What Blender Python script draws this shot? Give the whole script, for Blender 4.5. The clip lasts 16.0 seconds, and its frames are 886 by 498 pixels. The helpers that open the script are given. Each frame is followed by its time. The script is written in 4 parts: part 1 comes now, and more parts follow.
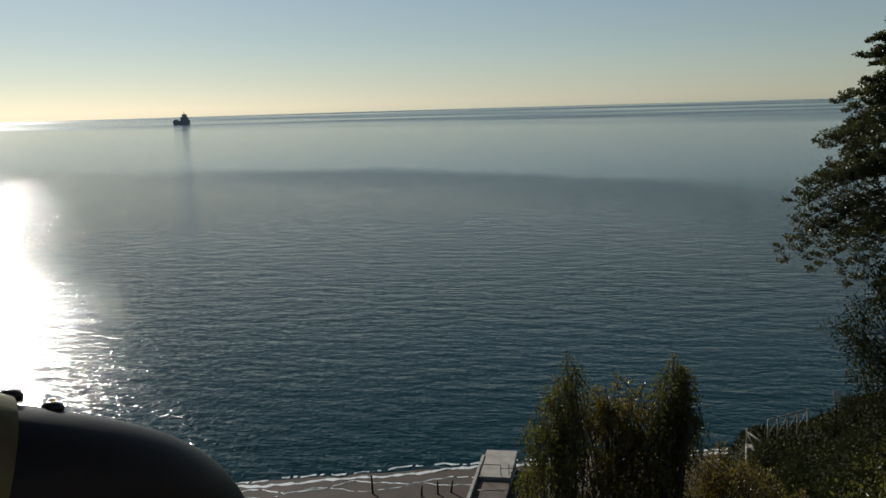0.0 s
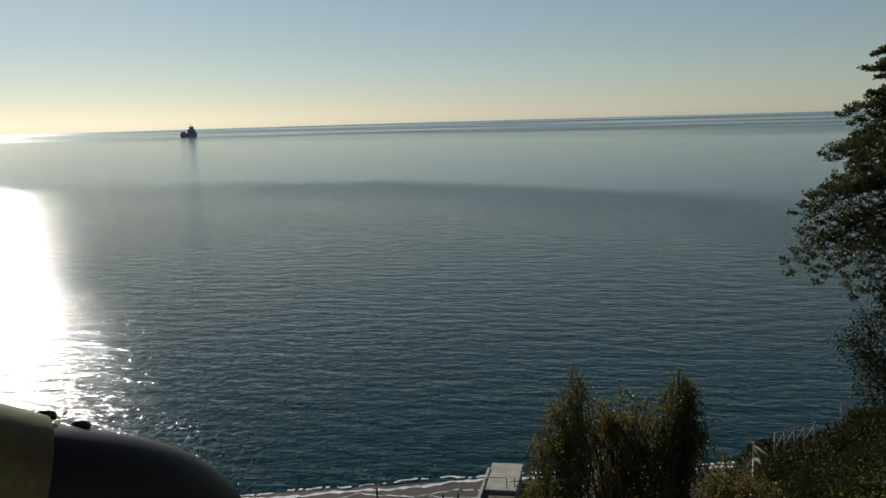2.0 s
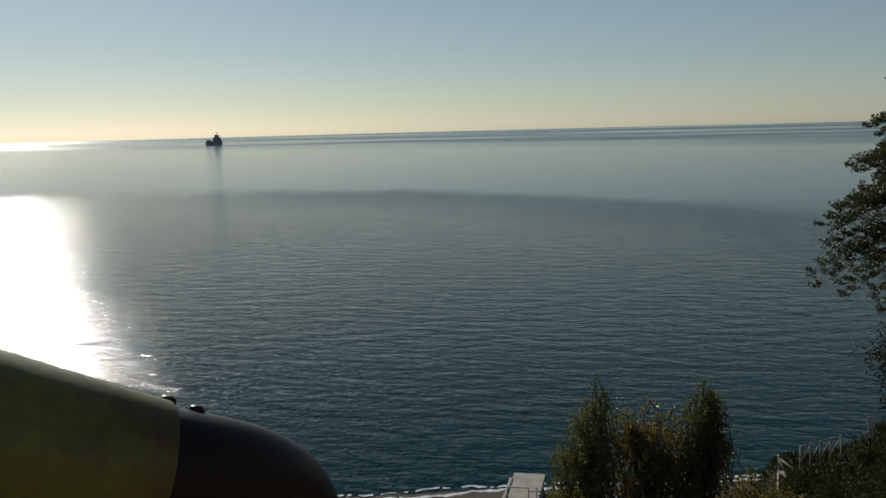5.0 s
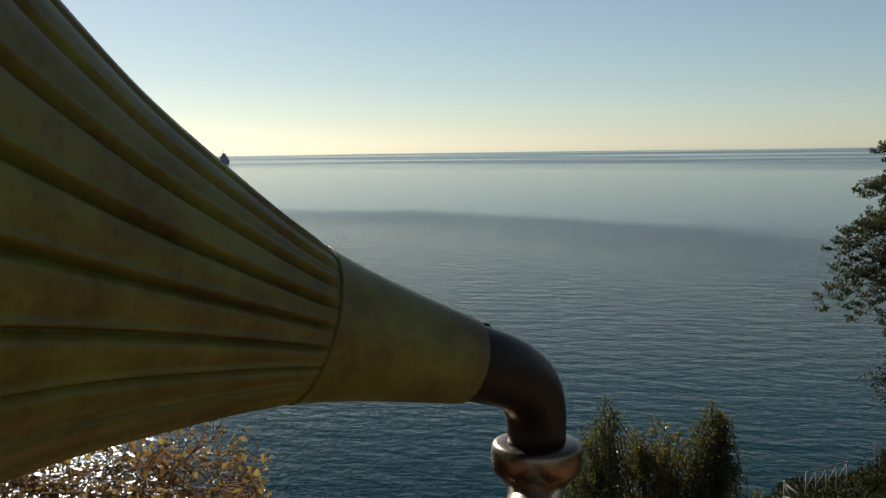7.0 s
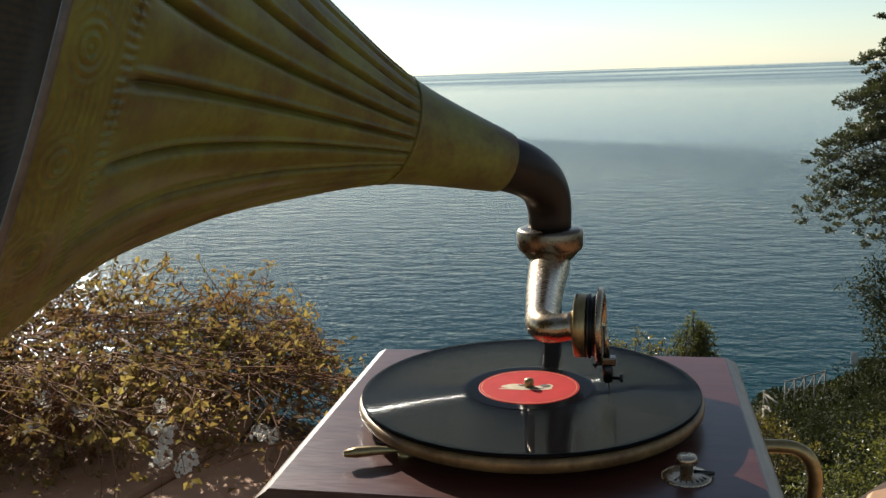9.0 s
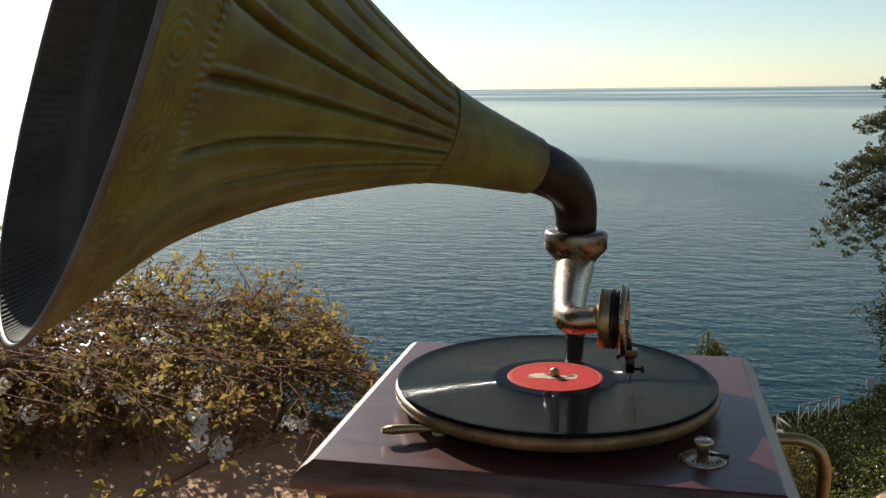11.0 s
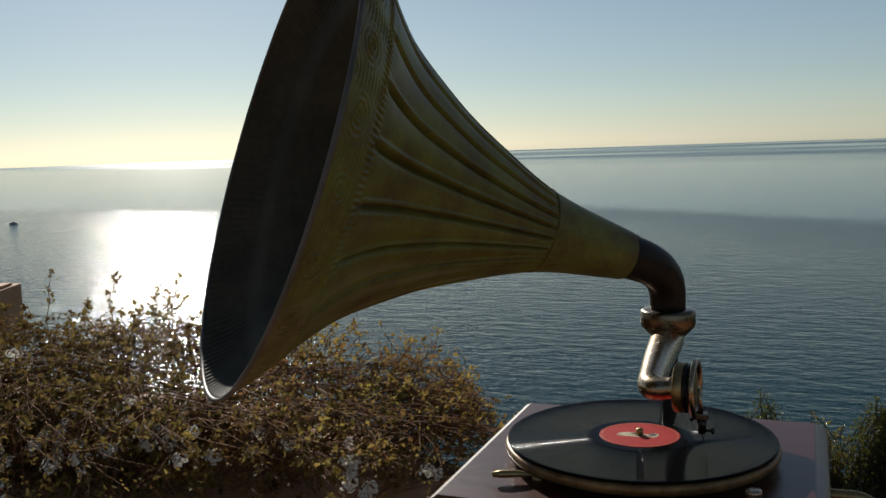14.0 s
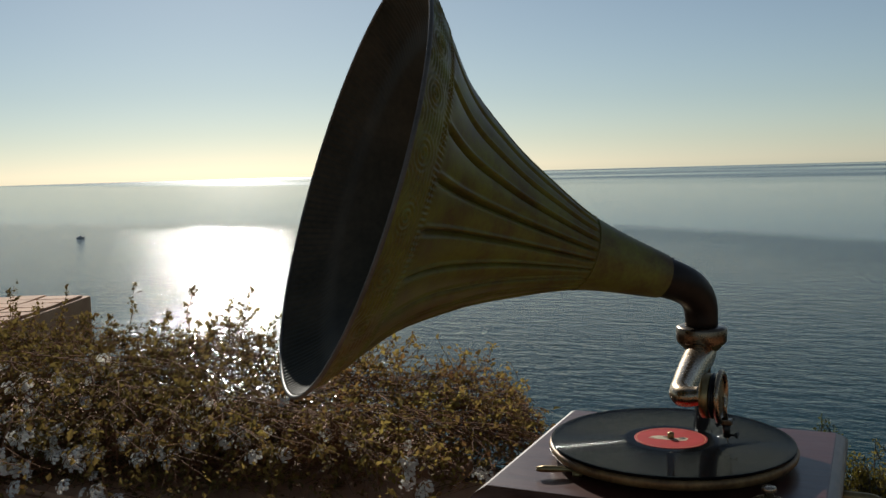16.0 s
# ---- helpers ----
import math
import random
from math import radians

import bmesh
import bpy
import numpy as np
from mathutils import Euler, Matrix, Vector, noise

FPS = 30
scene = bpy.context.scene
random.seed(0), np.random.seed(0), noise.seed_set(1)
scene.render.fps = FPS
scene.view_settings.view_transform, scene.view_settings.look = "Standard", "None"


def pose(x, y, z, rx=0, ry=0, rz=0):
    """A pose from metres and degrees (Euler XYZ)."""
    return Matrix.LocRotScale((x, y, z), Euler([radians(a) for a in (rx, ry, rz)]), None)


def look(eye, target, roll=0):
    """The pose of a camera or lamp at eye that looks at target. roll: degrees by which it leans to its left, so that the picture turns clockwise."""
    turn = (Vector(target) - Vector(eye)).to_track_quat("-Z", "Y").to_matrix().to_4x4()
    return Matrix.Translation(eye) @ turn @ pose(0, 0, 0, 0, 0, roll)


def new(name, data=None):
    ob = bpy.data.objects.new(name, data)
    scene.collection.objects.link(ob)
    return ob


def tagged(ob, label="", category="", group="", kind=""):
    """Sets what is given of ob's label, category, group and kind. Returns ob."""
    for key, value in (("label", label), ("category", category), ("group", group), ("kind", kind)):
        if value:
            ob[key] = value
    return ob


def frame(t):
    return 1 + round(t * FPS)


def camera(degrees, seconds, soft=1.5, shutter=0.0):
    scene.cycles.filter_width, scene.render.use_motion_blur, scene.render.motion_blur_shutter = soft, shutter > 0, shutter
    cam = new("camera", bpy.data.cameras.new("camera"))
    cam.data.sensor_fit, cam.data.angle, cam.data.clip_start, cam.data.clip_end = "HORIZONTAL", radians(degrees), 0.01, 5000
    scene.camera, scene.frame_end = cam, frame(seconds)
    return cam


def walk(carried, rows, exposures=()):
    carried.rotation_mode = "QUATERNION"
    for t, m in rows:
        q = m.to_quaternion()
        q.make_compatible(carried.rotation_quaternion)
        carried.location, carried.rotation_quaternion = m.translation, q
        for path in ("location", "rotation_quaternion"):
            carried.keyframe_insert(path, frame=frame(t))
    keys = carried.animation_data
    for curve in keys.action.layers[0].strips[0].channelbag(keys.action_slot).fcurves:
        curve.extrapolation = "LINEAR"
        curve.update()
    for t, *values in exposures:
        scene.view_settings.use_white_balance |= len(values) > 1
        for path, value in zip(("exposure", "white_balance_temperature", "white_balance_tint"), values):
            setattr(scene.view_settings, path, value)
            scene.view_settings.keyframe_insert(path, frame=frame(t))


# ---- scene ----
# ---- camera and its walk ----
cam = camera(50.75, 16.0)
walk(cam, [
    (0.0, pose(0.1454, -0.1139, 0.2646, 81.080, 1.646, 10.046)),
    (0.5, pose(0.1622, -0.1321, 0.2744, 81.530, 1.442, 9.355)),
    (1.0, pose(0.1593, -0.1317, 0.2726, 81.240, 1.585, 9.842)),
    (1.5, pose(0.1443, -0.1214, 0.2654, 81.215, 1.768, 10.660)),
    (2.0, pose(0.1673, -0.1595, 0.2828, 81.839, 1.633, 10.419)),
    (2.5, pose(0.1820, -0.1833, 0.2923, 81.953, 1.279, 10.016)),
    (3.0, pose(0.1876, -0.1980, 0.2954, 81.502, 1.150, 10.318)),
    (5.5, pose(0.1432, -0.2100, 0.2879, 82.982, 1.887, 13.173)),
    (6.0, pose(0.1314, -0.2509, 0.2899, 83.578, 2.203, 14.440)),
    (6.5, pose(0.1065, -0.3309, 0.2916, 83.859, 2.076, 14.168)),
    (7.0, pose(0.0722, -0.4249, 0.2860, 83.721, 0.803, 12.248)),
    (7.5, pose(0.0618, -0.4994, 0.2791, 82.827, 1.252, 9.637)),
    (8.0, pose(0.0660, -0.5945, 0.2727, 80.781, 2.271, 9.156)),
    (8.5, pose(0.0734, -0.6393, 0.2538, 79.251, 2.549, 10.375)),
    (9.0, pose(0.0723, -0.6648, 0.2362, 79.022, 1.945, 11.044)),
    (11.5, pose(0.0663, -0.7323, 0.2301, 80.176, 0.385, 12.517)),
    (12.0, pose(0.0729, -0.7528, 0.2379, 80.475, 0.907, 13.664)),
    (12.5, pose(0.0877, -0.7584, 0.2497, 81.030, 1.331, 15.256)),
    (13.0, pose(0.1115, -0.7748, 0.2623, 82.035, 1.861, 18.060)),
    (13.5, pose(0.1260, -0.8239, 0.2710, 83.022, 1.914, 20.046)),
    (14.0, pose(0.1486, -0.8676, 0.2789, 83.689, 1.944, 21.344)),
    (14.5, pose(0.1585, -0.9052, 0.2818, 84.234, 1.805, 21.788)),
    (15.0, pose(0.1808, -0.9399, 0.2855, 84.791, 1.660, 22.883)),
    (15.5, pose(0.1893, -0.9503, 0.2914, 85.220, 1.722, 24.269)),
    (16.0, pose(0.1941, -0.9703, 0.2916, 84.938, 1.592, 24.854)),
], exposures=[(0.0, -0.24, 6000, 8), (3.5, -0.25, 6000, 8), (5.5, -0.34, 6050, 8), (6.0, -0.32, 6050, 8), (6.5, -0.20, 6050, 8), (7.2, 0.30, 6100, 8), (8.0, 0.45, 6100, 8), (9.0, 0.90, 6150, 8), (11.5, 0.70, 6150, 8), (12.0, 0.42, 6150, 8), (13.0, 0.08, 6100, 8), (14.5, -0.10, 6050, 8), (16.0, -0.13, 6050, 8)])

# ---- sky and sun ----
SUN_AZ, SUN_EL = 37.3, 23.0        # degrees towards -x from +y, and above the horizon
world = bpy.data.worlds.new("sky")
scene.world = world
world.use_nodes = True
wn = world.node_tree.nodes
sky = wn.new("ShaderNodeTexSky")
sky.sky_type = "NISHITA"
sky.sun_disc = False
sky.sun_elevation, sky.sun_rotation = radians(SUN_EL), radians(-SUN_AZ)
sky.altitude, sky.air_density, sky.dust_density, sky.ozone_density = 30, 0.88, 0.15, 2.0
wn["Background"].inputs["Strength"].default_value = 0.06
pale = wn.new("ShaderNodeHueSaturation")       # haze over the sea
pale.inputs["Saturation"].default_value = 0.74
world.node_tree.links.new(sky.outputs["Color"], pale.inputs["Color"])
haze = wn.new("ShaderNodeMix")
haze.data_type, haze.blend_type = "RGBA", "MULTIPLY"
haze.inputs["Factor"].default_value, haze.inputs["B"].default_value = 1.0, (1.0, 1.01, 0.965, 1)
world.node_tree.links.new(pale.outputs["Color"], haze.inputs["A"])
world.node_tree.links.new(haze.outputs["Result"], wn["Background"].inputs["Color"])
sun = new("sun", bpy.data.lights.new("sun", "SUN"))
sun.data.energy, sun.data.angle, sun.data.color = 4.8, radians(0.55), (1.0, 0.9, 0.76)
SUN_DIR = Vector((-math.sin(radians(SUN_AZ)) * math.cos(radians(SUN_EL)),
                  math.cos(radians(SUN_AZ)) * math.cos(radians(SUN_EL)), math.sin(radians(SUN_EL))))
sun.matrix_world = look(SUN_DIR * 60, (0, 0, 0))


# ---- materials ----
def nodes_of(name):
    m = bpy.data.materials.new(name)
    m.use_nodes = True
    return m, m.node_tree.nodes, m.node_tree.links, m.node_tree.nodes["Principled BSDF"]


def surface(name, c1, c2, rough, metal=0.0, scale=8.0, fine=90.0, bump=0.15, depth=0.002, stretch=(1, 1, 1), spec=0.5, coat=0.0, per="none", through_light=0.0, coat_rough=0.08):
    """Two colours mixed by a coarse and a fine noise, with bump; per: island or object gives each piece its own shade."""
    m, n, l, b = nodes_of(name)
    tc, mp = n.new("ShaderNodeTexCoord"), n.new("ShaderNodeMapping")
    mp.inputs["Scale"].default_value = stretch
    l.new(tc.outputs["Object"], mp.inputs["Vector"])
    big, small = n.new("ShaderNodeTexNoise"), n.new("ShaderNodeTexNoise")
    for t, sc, dt in ((big, scale, 4), (small, fine, 5)):
        t.inputs["Scale"].default_value, t.inputs["Detail"].default_value = sc, dt
        l.new(mp.outputs["Vector"], t.inputs["Vector"])
    add = n.new("ShaderNodeMath")
    add.operation = "MULTIPLY_ADD"
    add.inputs[1].default_value = 0.45
    l.new(small.outputs["Fac"], add.inputs[0])
    l.new(big.outputs["Fac"], add.inputs[2])
    ramp = n.new("ShaderNodeMapRange")
    ramp.inputs["From Min"].default_value, ramp.inputs["From Max"].default_value = 0.45, 1.0
    l.new(add.outputs[0], ramp.inputs["Value"])
    fac = ramp.outputs["Result"]
    if per != "none":
        src = n.new("ShaderNodeNewGeometry") if per == "island" else n.new("ShaderNodeObjectInfo")
        out = src.outputs["Random Per Island" if per == "island" else "Random"]
        mx = n.new("ShaderNodeMath")
        mx.operation = "MULTIPLY_ADD"
        mx.inputs[1].default_value, mx.inputs[2].default_value = 0.75, -0.3
        l.new(out, mx.inputs[0])
        sm = n.new("ShaderNodeMath")
        sm.operation, sm.use_clamp = "ADD", True
        l.new(fac, sm.inputs[0])
        l.new(mx.outputs[0], sm.inputs[1])
        fac = sm.outputs[0]
    mix = n.new("ShaderNodeMix")
    mix.data_type = "RGBA"
    mix.inputs["A"].default_value, mix.inputs["B"].default_value = (*c1, 1), (*c2, 1)
    l.new(fac, mix.inputs["Factor"])
    l.new(mix.outputs["Result"], b.inputs["Base Color"])
    rr = n.new("ShaderNodeMapRange")
    rr.inputs["To Min"].default_value, rr.inputs["To Max"].default_value = max(0.02, rough - 0.1), min(1, rough + 0.12)
    l.new(small.outputs["Fac"], rr.inputs["Value"])
    l.new(rr.outputs["Result"], b.inputs["Roughness"])
    b.inputs["Metallic"].default_value, b.inputs["Specular IOR Level"].default_value = metal, spec
    b.inputs["Coat Weight"].default_value, b.inputs["Coat Roughness"].default_value = coat, coat_rough
    if bump:
        bp = n.new("ShaderNodeBump")
        bp.inputs["Strength"].default_value, bp.inputs["Distance"].default_value = bump, depth
        l.new(add.outputs[0], bp.inputs["Height"])
        l.new(bp.outputs["Normal"], b.inputs["Normal"])
    if through_light:
        tr, ms = n.new("ShaderNodeBsdfTranslucent"), n.new("ShaderNodeMixShader")
        l.new(mix.outputs["Result"], tr.inputs["Color"])
        ms.inputs["Fac"].default_value = through_light
        l.new(b.outputs["BSDF"], ms.inputs[1])
        l.new(tr.outputs["BSDF"], ms.inputs[2])
        l.new(ms.outputs["Shader"], n["Material Output"].inputs["Surface"])
    return m


def sea_material():
    """Wind-rippled water with calm lanes farther out."""
    m, n, l, b = nodes_of("sea_water")
    tc = n.new("ShaderNodeTexCoord")

    def noise_at(scale, detail, rough, sx=1.0, sy=1.0, turn=0.0):
        mp, t = n.new("ShaderNodeMapping"), n.new("ShaderNodeTexNoise")
        mp.inputs["Scale"].default_value = (scale * sx, scale * sy, scale)
        mp.inputs["Rotation"].default_value = (0, 0, radians(turn))
        t.inputs["Scale"].default_value, t.inputs["Detail"].default_value, t.inputs["Roughness"].default_value = 1, detail, rough
        l.new(tc.outputs["Object"], mp.inputs["Vector"])
        l.new(mp.outputs["Vector"], t.inputs["Vector"])
        return t.outputs["Fac"]

    def math_node(op, a, c, d=None, clamp=False):
        k = n.new("ShaderNodeMath")
        k.operation, k.use_clamp = op, clamp
        for i, v in enumerate((a, c) if d is None else (a, c, d)):
            if isinstance(v, (int, float)):
                k.inputs[i].default_value = v
            else:
                l.new(v, k.inputs[i])
        return k.outputs[0]

    def step(v, lo, hi, a=0.0, c=1.0):
        k = n.new("ShaderNodeMapRange")
        k.interpolation_type = "SMOOTHSTEP"
        for key, val in (("From Min", lo), ("From Max", hi), ("To Min", a), ("To Max", c)):
            k.inputs[key].default_value = val
        l.new(v, k.inputs["Value"])
        return k.outputs["Result"]

    sep = n.new("ShaderNodeSeparateXYZ")
    l.new(tc.outputs["Object"], sep.inputs[0])
    # the edge of the near wind field bends towards the shore on one side
    bend = math_node("MAXIMUM", math_node("ADD", sep.outputs["X"], 125.0), 0.0)
    edge = math_node("MULTIPLY_ADD", bend, 0.72, sep.outputs["Y"])
    edge = math_node("MULTIPLY_ADD", noise_at(0.009, 4, 0.55, 1.0, 0.6), 90.0, edge)
    blur = math_node("MULTIPLY_ADD", math_node("MAXIMUM", math_node("ADD", sep.outputs["X"], -20.0), 0.0), 0.03, 1.0)
    edge = math_node("DIVIDE", math_node("ADD", edge, -545.0), blur)
    near_wind = step(edge, -40, 35, 1.0, 0.2)
    band = math_node("MULTIPLY", step(edge, -150, -15), step(edge, -20, 35, 1.0, 0.0))
    band = math_node("MULTIPLY", band, math_node("MULTIPLY", step(sep.outputs["X"], -270, -150), step(sep.outputs["X"], 20, 110, 1.0, 0.0)))
    out = math_node("MULTIPLY_ADD", noise_at(0.0022, 3, 0.5), 190.0, sep.outputs["Y"])
    out = math_node("MULTIPLY_ADD", sep.outputs["X"], 0.45, out)
    far_wind = math_node("MULTIPLY", step(out, 1250, 1700), step(noise_at(0.0016, 4, 0.55, 0.5, 1.2, 4), 0.30, 0.74))
    wind = math_node("MAXIMUM", near_wind, far_wind)
    lanes = step(noise_at(0.006, 3, 0.55, 0.5, 1.4, 10), 0.3, 0.65, 0.7, 1.0)
    wind = math_node("MULTIPLY", wind, lanes)
    swell = noise_at(0.22, 3, 0.55, 0.6, 1.3, -8)
    chop = noise_at(0.75, 4, 0.62, 0.8, 0.95, 12)
    h = math_node("MULTIPLY_ADD", chop, 0.43, math_node("MULTIPLY", swell, 0.85))
    bp = n.new("ShaderNodeBump")
    bp.inputs["Distance"].default_value = 1.0
    l.new(math_node("MULTIPLY_ADD", band, 0.08, math_node("MULTIPLY_ADD", wind, 0.42, 0.04)), bp.inputs["Strength"])
    l.new(h, bp.inputs["Height"])
    # small wavelets: each a facet with a tilt of its own, most of them slight
    mp, cell = n.new("ShaderNodeMapping"), n.new("ShaderNodeTexVoronoi")
    mp.inputs["Scale"].default_value = (4.8, 1.3, 1)
    l.new(tc.outputs["Object"], mp.inputs["Vector"])
    l.new(mp.outputs["Vector"], cell.inputs["Vector"])
    cell.inputs["Scale"].default_value = 1.0

    def vector_node(op, a, c):
        k = n.new("ShaderNodeVectorMath")
        k.operation = op
        for i, v in enumerate((a, c)):
            if isinstance(v, tuple):
                k.inputs[i].default_value = v
            elif v is not None:
                l.new(v, k.inputs[i])
        return k

    mid = vector_node("SUBTRACT", cell.outputs["Color"], (0.5, 0.5, 0.5)).outputs[0]
    cube = vector_node("MULTIPLY", vector_node("MULTIPLY", mid, mid).outputs[0], mid).outputs[0]
    lean = vector_node("MULTIPLY", cube, (1.3, 0.20, 0.0)).outputs[0]
    gust = n.new("ShaderNodeVectorMath")
    gust.operation = "SCALE"
    l.new(lean, gust.inputs[0])
    l.new(near_wind, gust.inputs["Scale"])
    ruffled = vector_node("ADD", bp.outputs["Normal"], gust.outputs[0]).outputs[0]
    l.new(vector_node("NORMALIZE", ruffled, None).outputs[0], b.inputs["Normal"])
    rough = math_node("MULTIPLY_ADD", far_wind, 0.18, math_node("MULTIPLY_ADD", near_wind, 0.005, 0.095))
    l.new(math_node("MULTIPLY_ADD", band, 0.09, rough), b.inputs["Roughness"])
    mix = n.new("ShaderNodeMix")
    mix.data_type = "RGBA"
    mix.inputs["A"].default_value, mix.inputs["B"].default_value = (0.001, 0.021, 0.025, 1), (0.002, 0.029, 0.034, 1)
    l.new(noise_at(0.01, 3, 0.5), mix.inputs["Factor"])
    l.new(mix.outputs["Result"], b.inputs["Base Color"])
    b.inputs["IOR"].default_value = 1.33
    b.inputs["Specular IOR Level"].default_value = 0.118
    return m


def record_material():
    """Black shellac whose fine circular grooves tilt the surface towards and away from the middle."""
    m, n, l, b = nodes_of("black_shellac")
    b.inputs["Base Color"].default_value = (0.005, 0.005, 0.0055, 1)
    b.inputs["Roughness"].default_value = 0.11
    b.inputs["Specular IOR Level"].default_value = 0.012
    b.inputs["Coat Weight"].default_value, b.inputs["Coat Roughness"].default_value = 0.060, 0.02
    tc, flat, length, wave, tilt = (n.new("ShaderNode" + k) for k in ("TexCoord", "VectorMath", "VectorMath", "Math", "Math"))
    flat.operation, flat.inputs[1].default_value = "MULTIPLY", (1, 1, 0)
    l.new(tc.outputs["Object"], flat.inputs[0])
    length.operation = "LENGTH"
    l.new(flat.outputs["Vector"], length.inputs[0])
    freq = n.new("ShaderNodeMath")
    freq.operation, freq.inputs[1].default_value = "MULTIPLY", 2 * math.pi / 0.000431
    l.new(length.outputs["Value"], freq.inputs[0])
    wave.operation = "SINE"
    l.new(freq.outputs[0], wave.inputs[0])
    band = n.new("ShaderNodeMapRange")
    band.inputs["From Min"].default_value, band.inputs["From Max"].default_value = 0.048, 0.050
    band.inputs["To Max"].default_value = 0.86
    l.new(length.outputs["Value"], band.inputs["Value"])
    tilt.operation = "MULTIPLY"
    l.new(wave.outputs[0], tilt.inputs[0])
    l.new(band.outputs["Result"], tilt.inputs[1])
    unit, scaled, add, norm = (n.new("ShaderNodeVectorMath") for _ in range(4))
    unit.operation, scaled.operation, add.operation, norm.operation = "NORMALIZE", "SCALE", "ADD", "NORMALIZE"
    l.new(flat.outputs["Vector"], unit.inputs[0])
    l.new(unit.outputs["Vector"], scaled.inputs[0])
    l.new(tilt.outputs[0], scaled.inputs["Scale"])
    l.new(scaled.outputs["Vector"], add.inputs[0])
    geo = n.new("ShaderNodeNewGeometry")
    l.new(geo.outputs["Normal"], add.inputs[1])
    l.new(add.outputs["Vector"], norm.inputs[0])
    l.new(norm.outputs["Vector"], b.inputs["Normal"])
    return m


M_SEA = sea_material()
M_RECORD = record_material()
M_HORN = surface("olive_lacquered_tin", (0.088, 0.056, 0.019), (0.182, 0.192, 0.031), 0.42, 0.0, 26, 190, 0.5, 0.0005, spec=0.3)
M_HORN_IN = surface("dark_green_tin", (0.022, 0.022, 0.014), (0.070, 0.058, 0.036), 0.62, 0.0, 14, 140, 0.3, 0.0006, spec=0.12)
M_RIM = surface("worn_grey_tin_edge", (0.04, 0.036, 0.03), (0.13, 0.115, 0.09), 0.5, 0.1, 30, 300, 0.3, 0.0005)
M_ELBOW = surface("black_japanned_metal", (0.010, 0.007, 0.005), (0.028, 0.018, 0.012), 0.44, 0.0, 20, 250, 0.15, 0.0004, spec=0.2)
M_COLLAR = surface("dark_tarnished_nickel", (0.075, 0.054, 0.038), (0.22, 0.165, 0.11), 0.28, 1.0, 30, 260, 0.12, 0.0003)
M_NICKEL = surface("tarnished_nickel", (0.28, 0.21, 0.135), (0.48, 0.38, 0.27), 0.27, 1.0, 22, 260, 0.12, 0.0003)
M_BRASS = surface("aged_brass", (0.20, 0.135, 0.055), (0.42, 0.31, 0.14), 0.38, 0.9, 40, 300, 0.2, 0.0004)
M_DARK = surface("blackened_steel", (0.012, 0.011, 0.010), (0.05, 0.045, 0.04), 0.35, 0.8, 40, 300, 0.1, 0.0003)
M_FELT = surface("worn_gilt_edge", (0.08, 0.038, 0.014), (0.30, 0.185, 0.070), 0.45, 0.4, 55, 260, 0.3, 0.0006)
M_WOOD = surface("varnished_mahogany", (0.042, 0.010, 0.007), (0.088, 0.024, 0.015), 0.34, 0.0, 10, 60, 0.16, 0.0006, stretch=(1, 9, 9), coat=0.16, spec=0.3, coat_rough=0.2)
M_WOOD_EDGE = surface("worn_glossy_mahogany_edge", (0.050, 0.016, 0.010), (0.16, 0.085, 0.055), 0.38, 0.0, 30, 140, 0.2, 0.0006, stretch=(1, 1, 6), coat=0.45, spec=0.35, coat_rough=0.34)
M_RED = surface("red_paper_label", (0.40, 0.014, 0.012), (0.50, 0.024, 0.020), 0.6, 0, 60, 500, 0.05, 0.0002, spec=0.12)
M_CREAM = surface("faded_cream_print", (0.42, 0.31, 0.18), (0.66, 0.55, 0.38), 0.55, 0, 160, 700, 0.05, 0.0002)
M_GOLD = surface("gold_print", (0.45, 0.22, 0.06), (0.6, 0.34, 0.1), 0.4, 0.4, 100, 500, 0.0)
M_STONE = surface("sandstone_flag", (0.30, 0.145, 0.072), (0.52, 0.30, 0.165), 0.85, 0, 5, 60, 0.5, 0.004, per="object")
M_STONE_BED = surface("mortar_bed", (0.045, 0.03, 0.018), (0.12, 0.08, 0.05), 0.95, 0, 14, 90, 0.6, 0.006)
M_WALL = surface("cream_render", (0.55, 0.45, 0.33), (0.72, 0.62, 0.48), 0.85, 0, 4, 50, 0.4, 0.003)
M_BEACH = surface("wet_sand", (0.03, 0.022, 0.016), (0.075, 0.056, 0.040), 0.8, 0, 0.35, 5, 0.4, 0.05, spec=0.15)
M_GROUND = surface("scrub_earth", (0.012, 0.014, 0.006), (0.036, 0.035, 0.014), 0.95, 0, 0.6, 6, 0.6, 0.1, spec=0.1)
M_BARK = surface("grey_brown_bark", (0.045, 0.034, 0.024), (0.13, 0.10, 0.075), 0.9, 0, 6, 50, 0.6, 0.01, stretch=(3, 3, 0.6))
M_TWIG = surface("dry_brown_twig", (0.085, 0.040, 0.020), (0.25, 0.125, 0.062), 0.85, 0, 30, 200, 0.3, 0.001, per="island", spec=0.1)
M_LEAF_DRY = surface("olive_and_russet_leaf", (0.200, 0.095, 0.040), (0.370, 0.290, 0.075), 0.7, 0, 6, 90, 0.1, 0.001, per="island", through_light=0.5, spec=0.15)
M_LEAF_DARK = surface("dull_olive_green_leaf", (0.088, 0.048, 0.020), (0.235, 0.175, 0.050), 0.7, 0, 6, 90, 0.1, 0.001, per="island", through_light=0.42, spec=0.12)
